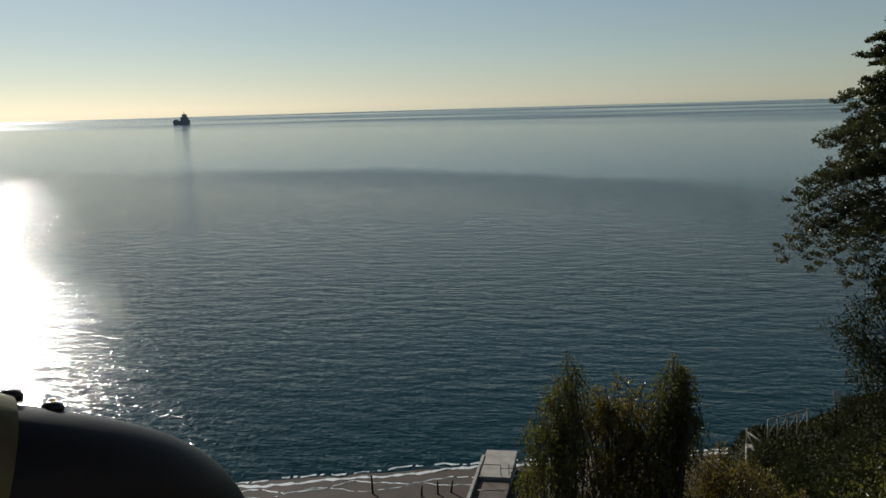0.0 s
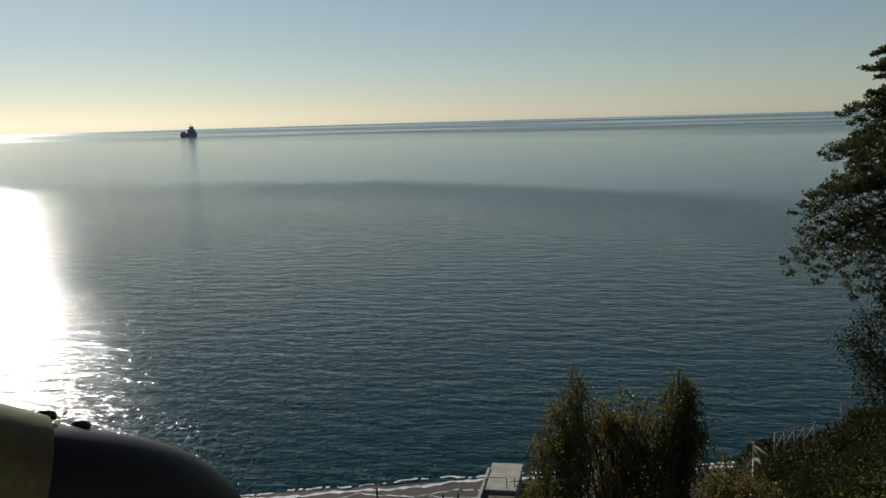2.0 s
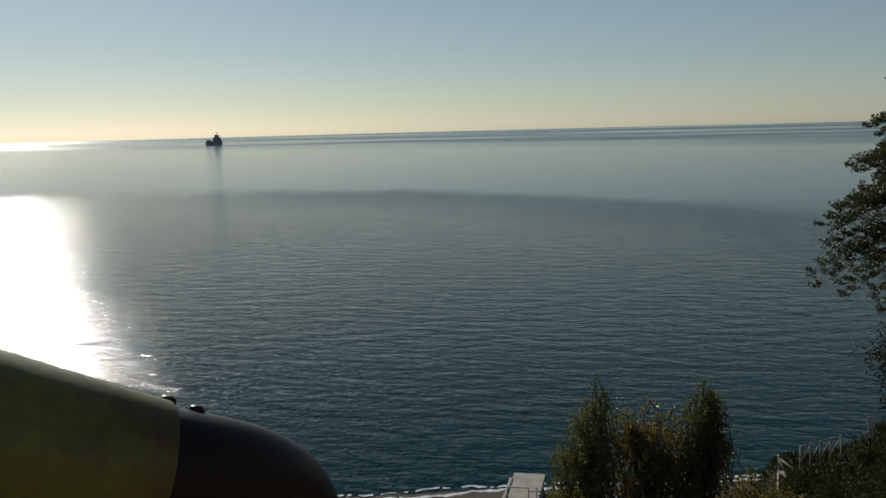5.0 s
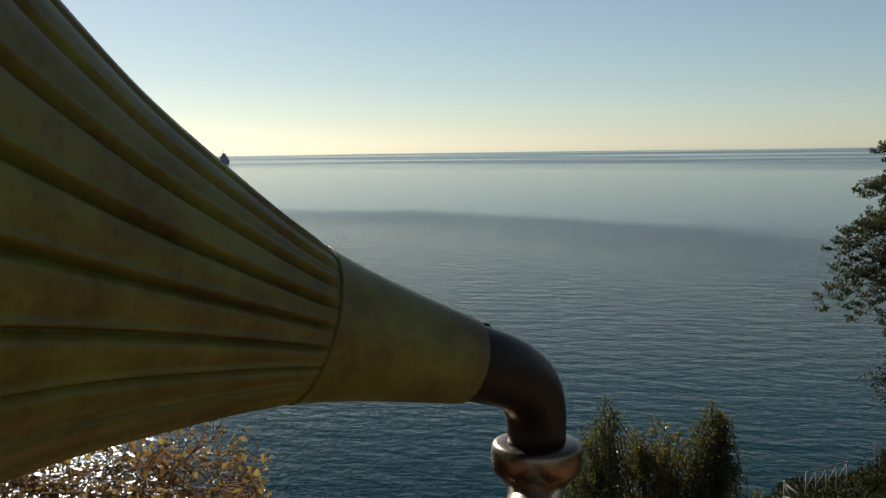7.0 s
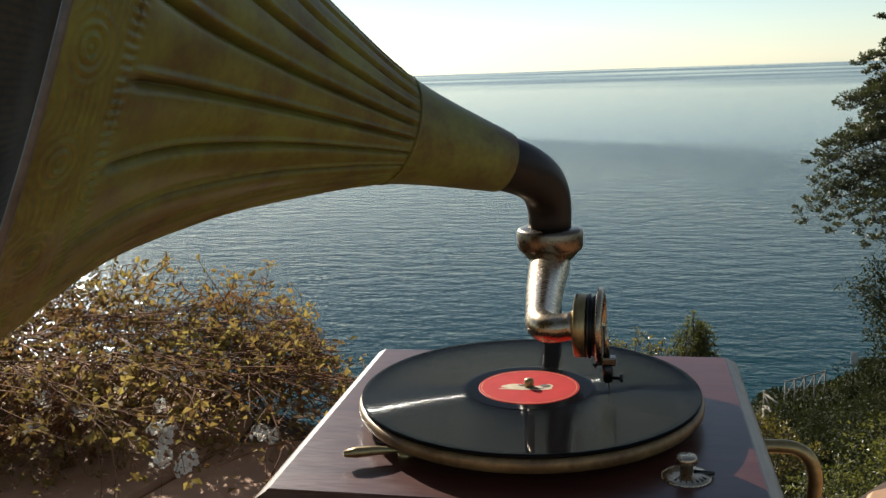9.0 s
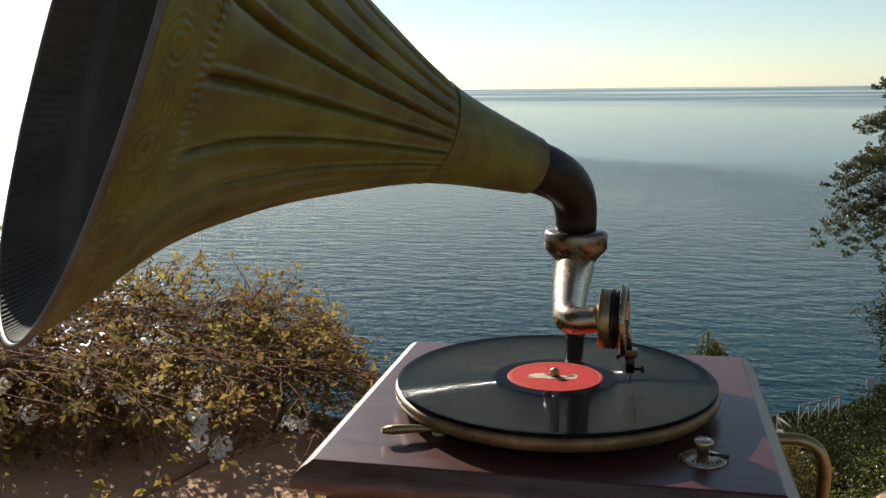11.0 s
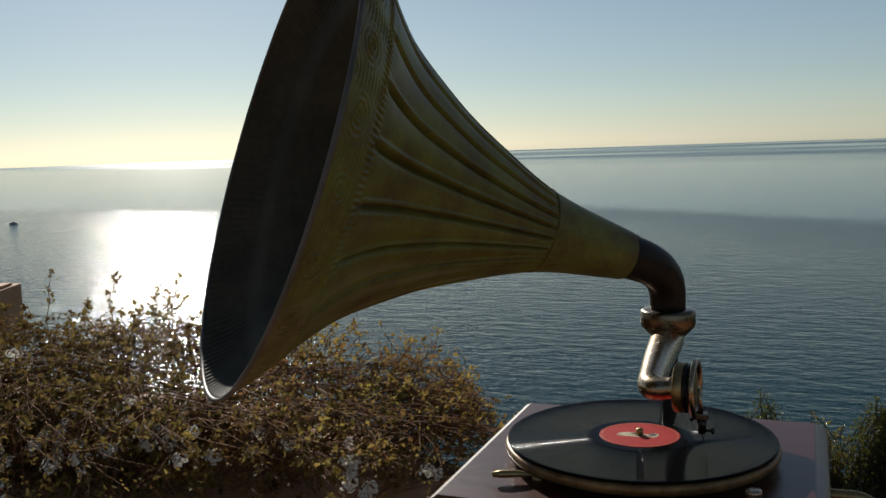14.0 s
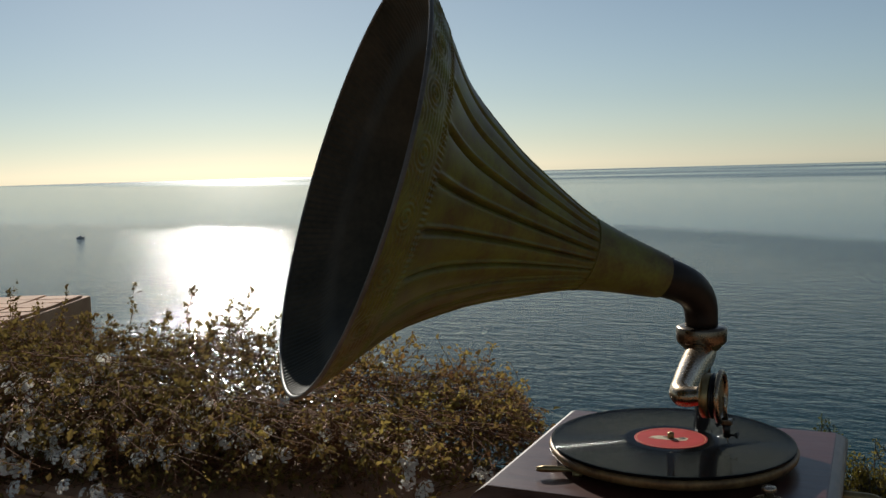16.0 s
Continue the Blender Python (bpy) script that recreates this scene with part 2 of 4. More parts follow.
M_LEAF = surface("dark_green_leaf", (0.042, 0.050, 0.013), (0.170, 0.165, 0.032), 0.34, 0, 1.5, 30, 0.1, 0.002, per="island", through_light=0.5, spec=0.4)
M_LEAF_OLIVE = surface("olive_yellow_leaf", (0.060, 0.058, 0.012), (0.26, 0.20, 0.036), 0.3, 0, 1.5, 30, 0.1, 0.002, per="island", through_light=0.5, spec=0.6)
M_NEEDLE = surface("pine_needle_green", (0.020, 0.028, 0.010), (0.090, 0.095, 0.026), 0.42, 0, 1.2, 30, 0.0, per="island", through_light=0.32)
M_SCRUB = surface("hill_scrub_green", (0.010, 0.016, 0.004), (0.048, 0.052, 0.012), 0.6, 0, 0.5, 8, 0.0, per="island", through_light=0.28, spec=0.15)
M_PETAL = surface("off_white_petal", (0.84, 0.80, 0.70), (0.94, 0.92, 0.86), 0.6, 0, 40, 200, 0.0, per="island", through_light=0.4, spec=0.2)
M_CONCRETE = surface("weathered_concrete", (0.24, 0.22, 0.19), (0.44, 0.41, 0.36), 0.85, 0, 0.9, 14, 0.4, 0.02)
M_PIER = surface("stained_worn_concrete", (0.09, 0.075, 0.06), (0.20, 0.17, 0.14), 0.9, 0, 0.8, 12, 0.4, 0.02, spec=0.15)
M_TIMBER = surface("bleached_timber", (0.22, 0.18, 0.14), (0.46, 0.41, 0.34), 0.8, 0, 1.5, 20, 0.3, 0.01, stretch=(4, 4, 0.5))
M_FOAM = surface("sea_foam", (0.55, 0.6, 0.6), (0.85, 0.87, 0.86), 0.7, 0, 0.8, 6, 0.5, 0.05)
# ship grey is lightened in its base colour to stand in for distance haze
M_SHIP = surface("haze_paled_ship_grey", (0.28, 0.29, 0.31), (0.40, 0.41, 0.43), 0.6, 0, 0.1, 1, 0.0)
M_TERRA = surface("terracotta_tile", (0.40, 0.19, 0.09), (0.62, 0.36, 0.2), 0.8, 0, 3, 40, 0.3, 0.004, per="object")
M_WHITE = surface("white_paint", (0.7, 0.7, 0.68), (0.82, 0.82, 0.8), 0.5, 0, 3, 40, 0.1, 0.002)


# ---- mesh helpers ----
def thing(name, label, category, group="", kind="", at=(0, 0, 0)):
    ob = new(name)
    ob.location = at
    ob.empty_display_size = 0.05
    return tagged(ob, label, category, group, kind)


def finish(me, material, smooth=True):
    me.materials.append(material)
    if smooth:
        me.shade_smooth()
    return me


def part(name, bm, material, parent=None, label="", smooth=True, at=None):
    """Links a bmesh (or a mesh) as one object under a thing or a part."""
    if isinstance(bm, bpy.types.Mesh):
        me = bm
    else:
        me = bpy.data.meshes.new(name)
        bm.normal_update()
        bm.to_mesh(me)
        bm.free()
    if not me.materials:
        finish(me, material, smooth)
    ob = new(name, me)
    ob.parent = parent
    if at is not None:
        ob.matrix_local = at if isinstance(at, Matrix) else Matrix.Translation(at)
    return tagged(ob, label)


def from_arrays(name, verts, faces):
    me = bpy.data.meshes.new(name)
    me.from_pydata(np.asarray(verts).tolist(), [], np.asarray(faces).tolist() if isinstance(faces, np.ndarray) else faces)
    me.update()
    return me


def box(x0, x1, y0, y1, z0, z1, bevel=0.0, seg=2):
    bm = bmesh.new()
    bmesh.ops.create_cube(bm, size=1.0, matrix=Matrix.LocRotScale(((x0 + x1) / 2, (y0 + y1) / 2, (z0 + z1) / 2), None, (x1 - x0, y1 - y0, z1 - z0)))
    if bevel:
        bmesh.ops.bevel(bm, geom=bm.edges[:], offset=bevel, segments=seg, affect="EDGES", profile=0.6)
    return bm


def lathe(profile, m=Matrix(), seg=64, closed_ends=True):
    """A turned solid: (radius, height) rows round the local z axis, placed by m."""
    bm = bmesh.new()
    rings = []
    for r, z in profile:
        if r < 1e-6:
            rings.append([bm.verts.new(m @ Vector((0, 0, z)))])
        else:
            rings.append([bm.verts.new(m @ Vector((r * math.cos(2 * math.pi * i / seg), r * math.sin(2 * math.pi * i / seg), z))) for i in range(seg)])
    for a, b in zip(rings, rings[1:]):
        for i in range(seg):
            j = (i + 1) % seg
            if len(a) == 1 and len(b) > 1:
                bm.faces.new((a[0], b[j], b[i]))
            elif len(b) == 1 and len(a) > 1:
                bm.faces.new((a[i], a[j], b[0]))
            elif len(a) > 1:
                bm.faces.new((a[i], a[j], b[j], b[i]))
    if closed_ends:
        for ring in (rings[0], rings[-1]):
            if len(ring) > 1:
                bm.faces.new(ring)
    bmesh.ops.recalc_face_normals(bm, faces=bm.faces[:])
    return bm


def tube(points, radii, seg=24, caps=True, bm=None):
    """A swept round bar through points, with a radius at each."""
    bm = bm or bmesh.new()
    pts = [Vector(p) for p in points]
    side, rings = None, []
    for i, p in enumerate(pts):
        d = (pts[min(i + 1, len(pts) - 1)] - pts[max(i - 1, 0)]).normalized()
        if side is None:
            side = d.orthogonal().normalized()
        side = (side - d * side.dot(d)).normalized()
        up = d.cross(side)
        r = radii[i] if hasattr(radii, "__len__") else radii
        rings.append([bm.verts.new(p + r * (math.cos(2 * math.pi * k / seg) * side + math.sin(2 * math.pi * k / seg) * up)) for k in range(seg)])
    for a, b in zip(rings, rings[1:]):
        for k in range(seg):
            bm.faces.new((a[k], a[(k + 1) % seg], b[(k + 1) % seg], b[k]))
    if caps:
        bm.faces.new(rings[0][::-1])
        bm.faces.new(rings[-1])
    return bm


def bezier(a, c, b, n=16):
    a, c, b = Vector(a), Vector(c), Vector(b)
    return [(1 - t) ** 2 * a + 2 * t * (1 - t) * c + t * t * b for t in (i / n for i in range(n + 1))]


def rect_loft(x0, x1, y0, y1, rows, bm=None):
    """A moulded rectangular block: rows of (how far outside the rectangle, z), from top to bottom."""
    bm = bm or bmesh.new()
    rings = [[bm.verts.new((x, y, z)) for x, y in ((x0 - o, y0 - o), (x1 + o, y0 - o), (x1 + o, y1 + o), (x0 - o, y1 + o))] for o, z in rows]
    for a, b in zip(rings, rings[1:]):
        for k in range(4):
            bm.faces.new((a[k], b[k], b[(k + 1) % 4], a[(k + 1) % 4]))
    bm.faces.new(rings[0])
    bm.faces.new(rings[-1][::-1])
    bmesh.ops.recalc_face_normals(bm, faces=bm.faces[:])
    return bm


def leaf_mesh(name, pts, dirs, ups, length, width, fold=0.25):
    """Many small folded leaves, each from its stalk point along its direction."""
    pts, dirs, ups = (np.asarray(a, float) for a in (pts, dirs, ups))
    dirs /= np.linalg.norm(dirs, axis=1)[:, None] + 1e-9
    side = np.cross(dirs, ups)
    side /= np.linalg.norm(side, axis=1)[:, None] + 1e-9
    nrm = np.cross(side, dirs)
    ln, wd = np.asarray(length).reshape(-1, 1) * np.ones((len(pts), 1)), np.asarray(width).reshape(-1, 1) * np.ones((len(pts), 1))
    mid = pts + dirs * ln * 0.45
    v = np.stack([pts, mid + side * wd / 2 + nrm * wd * fold, pts + dirs * ln, mid - side * wd / 2 + nrm * wd * fold], 1).reshape(-1, 3)
    i = np.arange(len(pts))[:, None] * 4
    f = np.concatenate([i + np.array([[0, 1, 2]]), i + np.array([[0, 2, 3]])])
    return from_arrays(name, v, f)


def unit_rows(rng, n):
    v = rng.normal(size=(n, 3))
    return v / np.linalg.norm(v, axis=1)[:, None]


# ---- large structure: sea, hillside, beach, terrace ----
SEA_Z, PATIO_Z = -35.0, -0.205


def shore_y(x):
    return 88.9 + 0.29 * x


def smooth(a, b, v):
    t = np.clip((v - a) / (b - a), 0, 1)
    return t * t * (3 - 2 * t)


def hill(x, y):
    """Height of the land: beach, bluff below the terrace, and a scrub-covered spur."""
    d = shore_y(x) - y
    low = np.where(d < 12, -35 + 0.085 * d, -34 + 33.2 * np.clip((d - 12) / 77.0, 0, 1.3) ** 2.6)
    spur = (11.7 * smooth(3.0, 9.5, x) + 3.0 * smooth(10, 20, x) + 6.0 * smooth(18, 45, x)) * smooth(74, 60, y) * smooth(6, 26, y)
    rough = 0.25 * np.sin(x * 0.9 + 1.3 * np.sin(y * 0.4)) * np.cos(y * 0.7) * smooth(8, 20, d)
    h = low + spur + rough
    near = smooth(3.4, 2.2, np.hypot((x + 0.9) * 0.6, y + 0.9))
    return np.maximum(np.minimum(h, PATIO_Z - 0.9 + 0.0 * x), -60) * (1 - near) + (PATIO_Z - 0.9) * near


def build_ground():
    xs = np.concatenate([np.linspace(-4000, -130, 10)[:-1], np.linspace(-130, 130, 175), np.linspace(130, 4000, 10)[1:]])
    ys = np.concatenate([np.linspace(-4000, -30, 10)[:-1], np.linspace(-30, 125, 150), np.linspace(125, 300, 5)[1:]])
    X, Y = np.meshgrid(xs, ys)
    Z = hill(X, Y)
    nx, ny = len(xs), len(ys)
    i = (np.arange(ny - 1)[:, None] * nx + np.arange(nx - 1)[None]).ravel()
    me = from_arrays("ground", np.stack([X, Y, Z], 2).reshape(-1, 3), np.stack([i, i + 1, i + nx + 1, i + nx], 1))
    ob = part("ground", me, M_GROUND)
    tagged(ob, "brown earth hillside and wet sandy beach below the terrace", "hillside", kind="structure")


def build_beach():
    xs, ds = np.linspace(-120, 110, 120), np.linspace(-4, 15, 24)
    X, Dd = np.meshgrid(xs, ds)
    Y = shore_y(X) - Dd
    Z = hill(X, Y) + 0.07 + 0.03 * np.sin(X * 1.3) * np.cos(Dd * 1.1)
    nx = len(xs)
    i = (np.arange(len(ds) - 1)[:, None] * nx + np.arange(nx - 1)[None]).ravel()
    me = from_arrays("beach", np.stack([X, Y, Z], 2).reshape(-1, 3), np.stack([i, i + nx, i + nx + 1, i + 1], 1))
    tagged(part("beach", me, M_BEACH), "dark wet sand beach", "beach", kind="structure")


def build_sea():
    bm = bmesh.new()
    bmesh.ops.create_circle(bm, cap_ends=True, segments=256, radius=4890)
    ob = part("water", bm, M_SEA, smooth=False)
    ob.location.z = SEA_Z
    tagged(ob, "calm blue-grey sea with fine wind ripples", "sea", kind="structure")


def build_foam():
    """Thin lines of foam where small waves run up the beach."""
    rng = np.random.default_rng(5)
    v, f = [], []
    for k, (off, w, gap) in enumerate(((0.3, 0.55, 0.0), (-1.0, 0.35, 0.3), (2.0, 0.22, 0.12), (3.2, 0.16, 0.2))):
        x = np.arange(-60, 45, 0.35)
        wob = sum(a * np.sin(x * fq + p) for a, fq, p in ((0.5, 0.16, k), (0.28, 0.55, k * 2.1), (0.14, 1.7, k * 0.7), (0.09, 4.1, k)))
        wob = wob + np.where(k >= 2, np.abs(np.sin(x * 0.35 + k)) * 1.6, 0)
        keep = rng.random(len(x)) > gap
        wid = w * (0.35 + rng.random(len(x)))
        for i in range(len(x) - 1):
            if not keep[i]:
                continue
            y0, y1 = shore_y(x[i]) - off - wob[i], shore_y(x[i + 1]) - off - wob[i + 1]
            z = max(SEA_Z, -35 + 0.085 * (off + wob[i])) + 0.14
            n = len(v)
            v += [(x[i], y0 - wid[i] / 2, z - 0.03), (x[i + 1], y1 - wid[i + 1] / 2, z - 0.03), (x[i + 1], y1 + wid[i + 1] / 2, z), (x[i], y0 + wid[i] / 2, z)]
            f.append((n, n + 1, n + 2, n + 3))
    ob = part("foam", from_arrays("foam", v, f), M_FOAM, smooth=False)
    tagged(ob, "thin white foam lines of small waves on the beach", "foam", kind="stuff")


TERRACE = ((-3.2, 0.80), (-0.80, 0.66), (-0.46, 0.50), (-0.30, 0.42), (-0.16, 0.23), (0.0, 0.19), (0.155, 0.178), (0.275, 0.262), (0.36, 0.364), (1.6, 1.46), (1.6, -2.4), (-3.2, -2.4))


def inside_terrace(x, y):
    hit = False
    for (x0, y0), (x1, y1) in zip(TERRACE, TERRACE[1:] + TERRACE[:1]):
        if (y0 > y) != (y1 > y) and x < (x1 - x0) * (y - y0) / (y1 - y0) + x0:
            hit = not hit
    return hit


def build_terrace():
    bm = bmesh.new()
    top = bm.faces.new([bm.verts.new((x, y, PATIO_Z - 0.012)) for x, y in TERRACE])
    for v in bmesh.ops.extrude_face_region(bm, geom=[top])["geom"]:
        if isinstance(v, bmesh.types.BMVert):
            v.co.z -= 1.0
    bmesh.ops.recalc_face_normals(bm, faces=bm.faces[:])
    base = part("pavement", bm, M_STONE_BED, smooth=False)
    tagged(base, "sandstone terrace with dark earth joints, leaf shade on it", "terrace", kind="structure")


def build_flags():
    """Irregular sandstone flags, cut from a jittered grid, kept inside the terrace."""
    rng = np.random.default_rng(11)
    pave = bpy.data.objects["pavement"]
    nx, ny, s = 15, 10, 0.34
    gx, gy = np.meshgrid(np.arange(nx + 1) * s - 3.15, np.arange(ny + 1) * s - 2.38)
    gx = gx + rng.uniform(-0.07, 0.07, gx.shape)
    gy = gy + rng.uniform(-0.07, 0.07, gy.shape)
    for j in range(ny):
        for i in range(nx):
            q = [Vector((gx[a, b], gy[a, b], 0)) for a, b in ((j, i), (j, i + 1), (j + 1, i + 1), (j + 1, i))]
            c = sum(q, Vector()) / 4
            ring = []
            for k in range(4):
                p0, p1 = q[k], q[(k + 1) % 4]
                for t in (0.0, 0.25, 0.5, 0.75):
                    p = p0.lerp(p1, t)
                    ring.append(p + (c - p).normalized() * (0.003 + rng.uniform(0, 0.004)))
            if not inside_terrace(c.x, c.y):
                continue
            for k, p in enumerate(ring):
                t = 1.0
                while t > 0.05 and not inside_terrace(c.x + (p.x - c.x) * t * 1.03, c.y + (p.y - c.y) * t * 1.03):
                    t -= 0.02
                ring[k] = c + (p - c) * t
            bm = bmesh.new()
            top = rng.uniform(-0.003, 0.003)
            lo = [bm.verts.new((p.x - c.x, p.y - c.y, -0.03)) for p in ring]
            mid = [bm.verts.new((p.x - c.x, p.y - c.y, top - 0.006)) for p in ring]
            hi = [bm.verts.new((p.x - c.x + (c.x - p.x) * 0.03, p.y - c.y + (c.y - p.y) * 0.03, top)) for p in ring]
            for r0, r1 in ((lo, mid), (mid, hi)):
                for k in range(16):
                    bm.faces.new((r0[k], r0[(k + 1) % 16], r1[(k + 1) % 16], r1[k]))
            bm.faces.new(hi)
            part("flagstone", bm, M_STONE, pave, smooth=False, at=(c.x, c.y, PATIO_Z))


build_ground()
build_sea()
build_beach()
build_foam()
build_terrace()


# ---- the gramophone ----
HORN_A = Vector((-0.0151, 0.1382, 0.1479))
HORN_AZ, HORN_EL, HORN_L = radians(-138.275), radians(18.223), 0.41756
HORN_K = (0, 0.12, 0.24, 0.36, 0.48, 0.6, 0.7, 0.8, 0.88, 0.94, 1.0)
HORN_R = (0.0214, 0.0286, 0.0361, 0.0483, 0.0682, 0.0907, 0.1146, 0.1437, 0.1783, 0.2068, 0.2297)
HORN_D = Vector((math.cos(HORN_EL) * math.cos(HORN_AZ), math.cos(HORN_EL) * math.sin(HORN_AZ), math.sin(HORN_EL)))
HORN_U = Vector((0, 0, 1)).cross(HORN_D).normalized()
HORN_W = HORN_D.cross(HORN_U)
JOINT_S = 0.322          # where the plain neck meets the fluted bell
PANELS = 24
PANEL_PHASE = radians(5.0)


def horn_radius(s):
    """Smooth flare through the knots (natural cubic)."""
    K, r = np.array(HORN_K), np.array(HORN_R)
    n, h = len(K), np.diff(K)
    A, b = np.eye(n), np.zeros(n)
    for i in range(1, n - 1):
        A[i, i - 1:i + 2] = h[i - 1], 2 * (h[i - 1] + h[i]), h[i]
        b[i] = 3 * ((r[i + 1] - r[i]) / h[i] - (r[i] - r[i - 1]) / h[i - 1])
    c = np.linalg.solve(A, b)
    i = np.clip(np.searchsorted(K, s, side="right") - 1, 0, n - 2)
    x = s - K[i]
    return r[i] + ((r[i + 1] - r[i]) / h[i] - h[i] * (2 * c[i] + c[i + 1]) / 3) * x + c[i] * x * x + (c[i + 1] - c[i]) / (3 * h[i]) * x ** 3


def horn_point(s, th, r):
    d, u, w, a = (np.array(v) for v in (HORN_D, HORN_U, HORN_W, HORN_A))
    return a + (s * HORN_L)[..., None] * d + (r * np.cos(th))[..., None] * u + (r * np.sin(th))[..., None] * w


def horn_relief(S, TH, R):
    """Raised ribs between the panels, and the embossed border near the mouth."""
    p = (TH - PANEL_PHASE) * PANELS / (2 * math.pi)
    q = p - np.floor(p)
    edge = np.minimum(q, 1 - q)                   # 0 on a rib
    arc = edge * 2 * math.pi * R / PANELS         # metres from the rib
    tall = smooth(JOINT_S - 0.005, JOINT_S + 0.03, S) * smooth(0.905, 0.875, S)
    w = 0.0011 + 0.010 * R
    bulge = (1 - (1 - 2 * edge) ** 2) ** 0.5 * 0.038 * R
    lap = (q - 0.5) * (0.0006 + 0.022 * R)
    side = np.where(q < 0.5, arc, -arc)
    bead = np.exp(-((side - 2.2 * w) / (0.9 * w)) ** 2) * (0.0010 + 0.015 * R)
    slot = -np.exp(-(arc / w) ** 2) * (0.0012 + 0.022 * R)
    relief = (bulge + lap + bead + slot - 0.032 * R) * tall
    # rosettes and arcs in the border
    border = smooth(0.895, 0.905, S) * smooth(0.995, 0.985, S)
    pitch = 2 * math.pi * R / PANELS
    ax = (np.mod(q - 0.24 + 0.5, 1.0) - 0.5) * pitch
    ay = (S - 0.955) * HORN_L * 1.43
    rad = np.hypot(ax, ay)
    ros = np.cos(rad * 2 * math.pi / 0.0056) * np.exp(-(rad / 0.015) ** 2) * 0.0015
    ax2 = (np.mod(q - 0.74 + 0.5, 1.0) - 0.5) * pitch
    arcs = np.cos(np.hypot(ax2 * 0.6, ay - 0.02) * 2 * math.pi / 0.0052) * np.exp(-(ax2 / 0.012) ** 2) * 0.0010
    beads = np.cos(TH * PANELS * 9) * np.exp(-((S - 0.905) / 0.008) ** 2) * 0.0016
    return relief + (ros + arcs) * border + beads


def horn_shell(name, s0, s1, ns, nth, offset=0.0, relief=True, flip=False):
    s = np.linspace(s0, s1, ns)
    th = np.arange(nth) / nth * 2 * math.pi
    S, TH = np.meshgrid(s, th, indexing="ij")
    R = horn_radius(S)
    r = R + (horn_relief(S, TH, R) if relief else 0) + offset
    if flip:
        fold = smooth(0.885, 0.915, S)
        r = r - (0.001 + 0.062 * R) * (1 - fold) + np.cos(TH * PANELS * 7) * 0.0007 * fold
    v = horn_point(S, TH, r).reshape(-1, 3)
    i, j = np.meshgrid(np.arange(ns - 1), np.arange(nth), indexing="ij")
    a, b = i * nth + j, i * nth + (j + 1) % nth
    f = np.stack([a, b, b + nth, a + nth] if not flip else [a, a + nth, b + nth, b], -1).reshape(-1, 4)
    return from_arrays(name, v, f)


def ring_on_horn(s, r, thick):
    th = [2 * math.pi * i / 128 for i in range(129)]
    pts = [HORN_A + HORN_D * s * HORN_L + HORN_U * r * math.cos(t) + HORN_W * r * math.sin(t) for t in th]
    bm = tube(pts, thick, 10, caps=False)
    bmesh.ops.remove_doubles(bm, verts=bm.verts[:], dist=1e-5)
    return bm


ARM = Vector((0.0021, 0.1789, 0.0))     # upright axis of the elbow


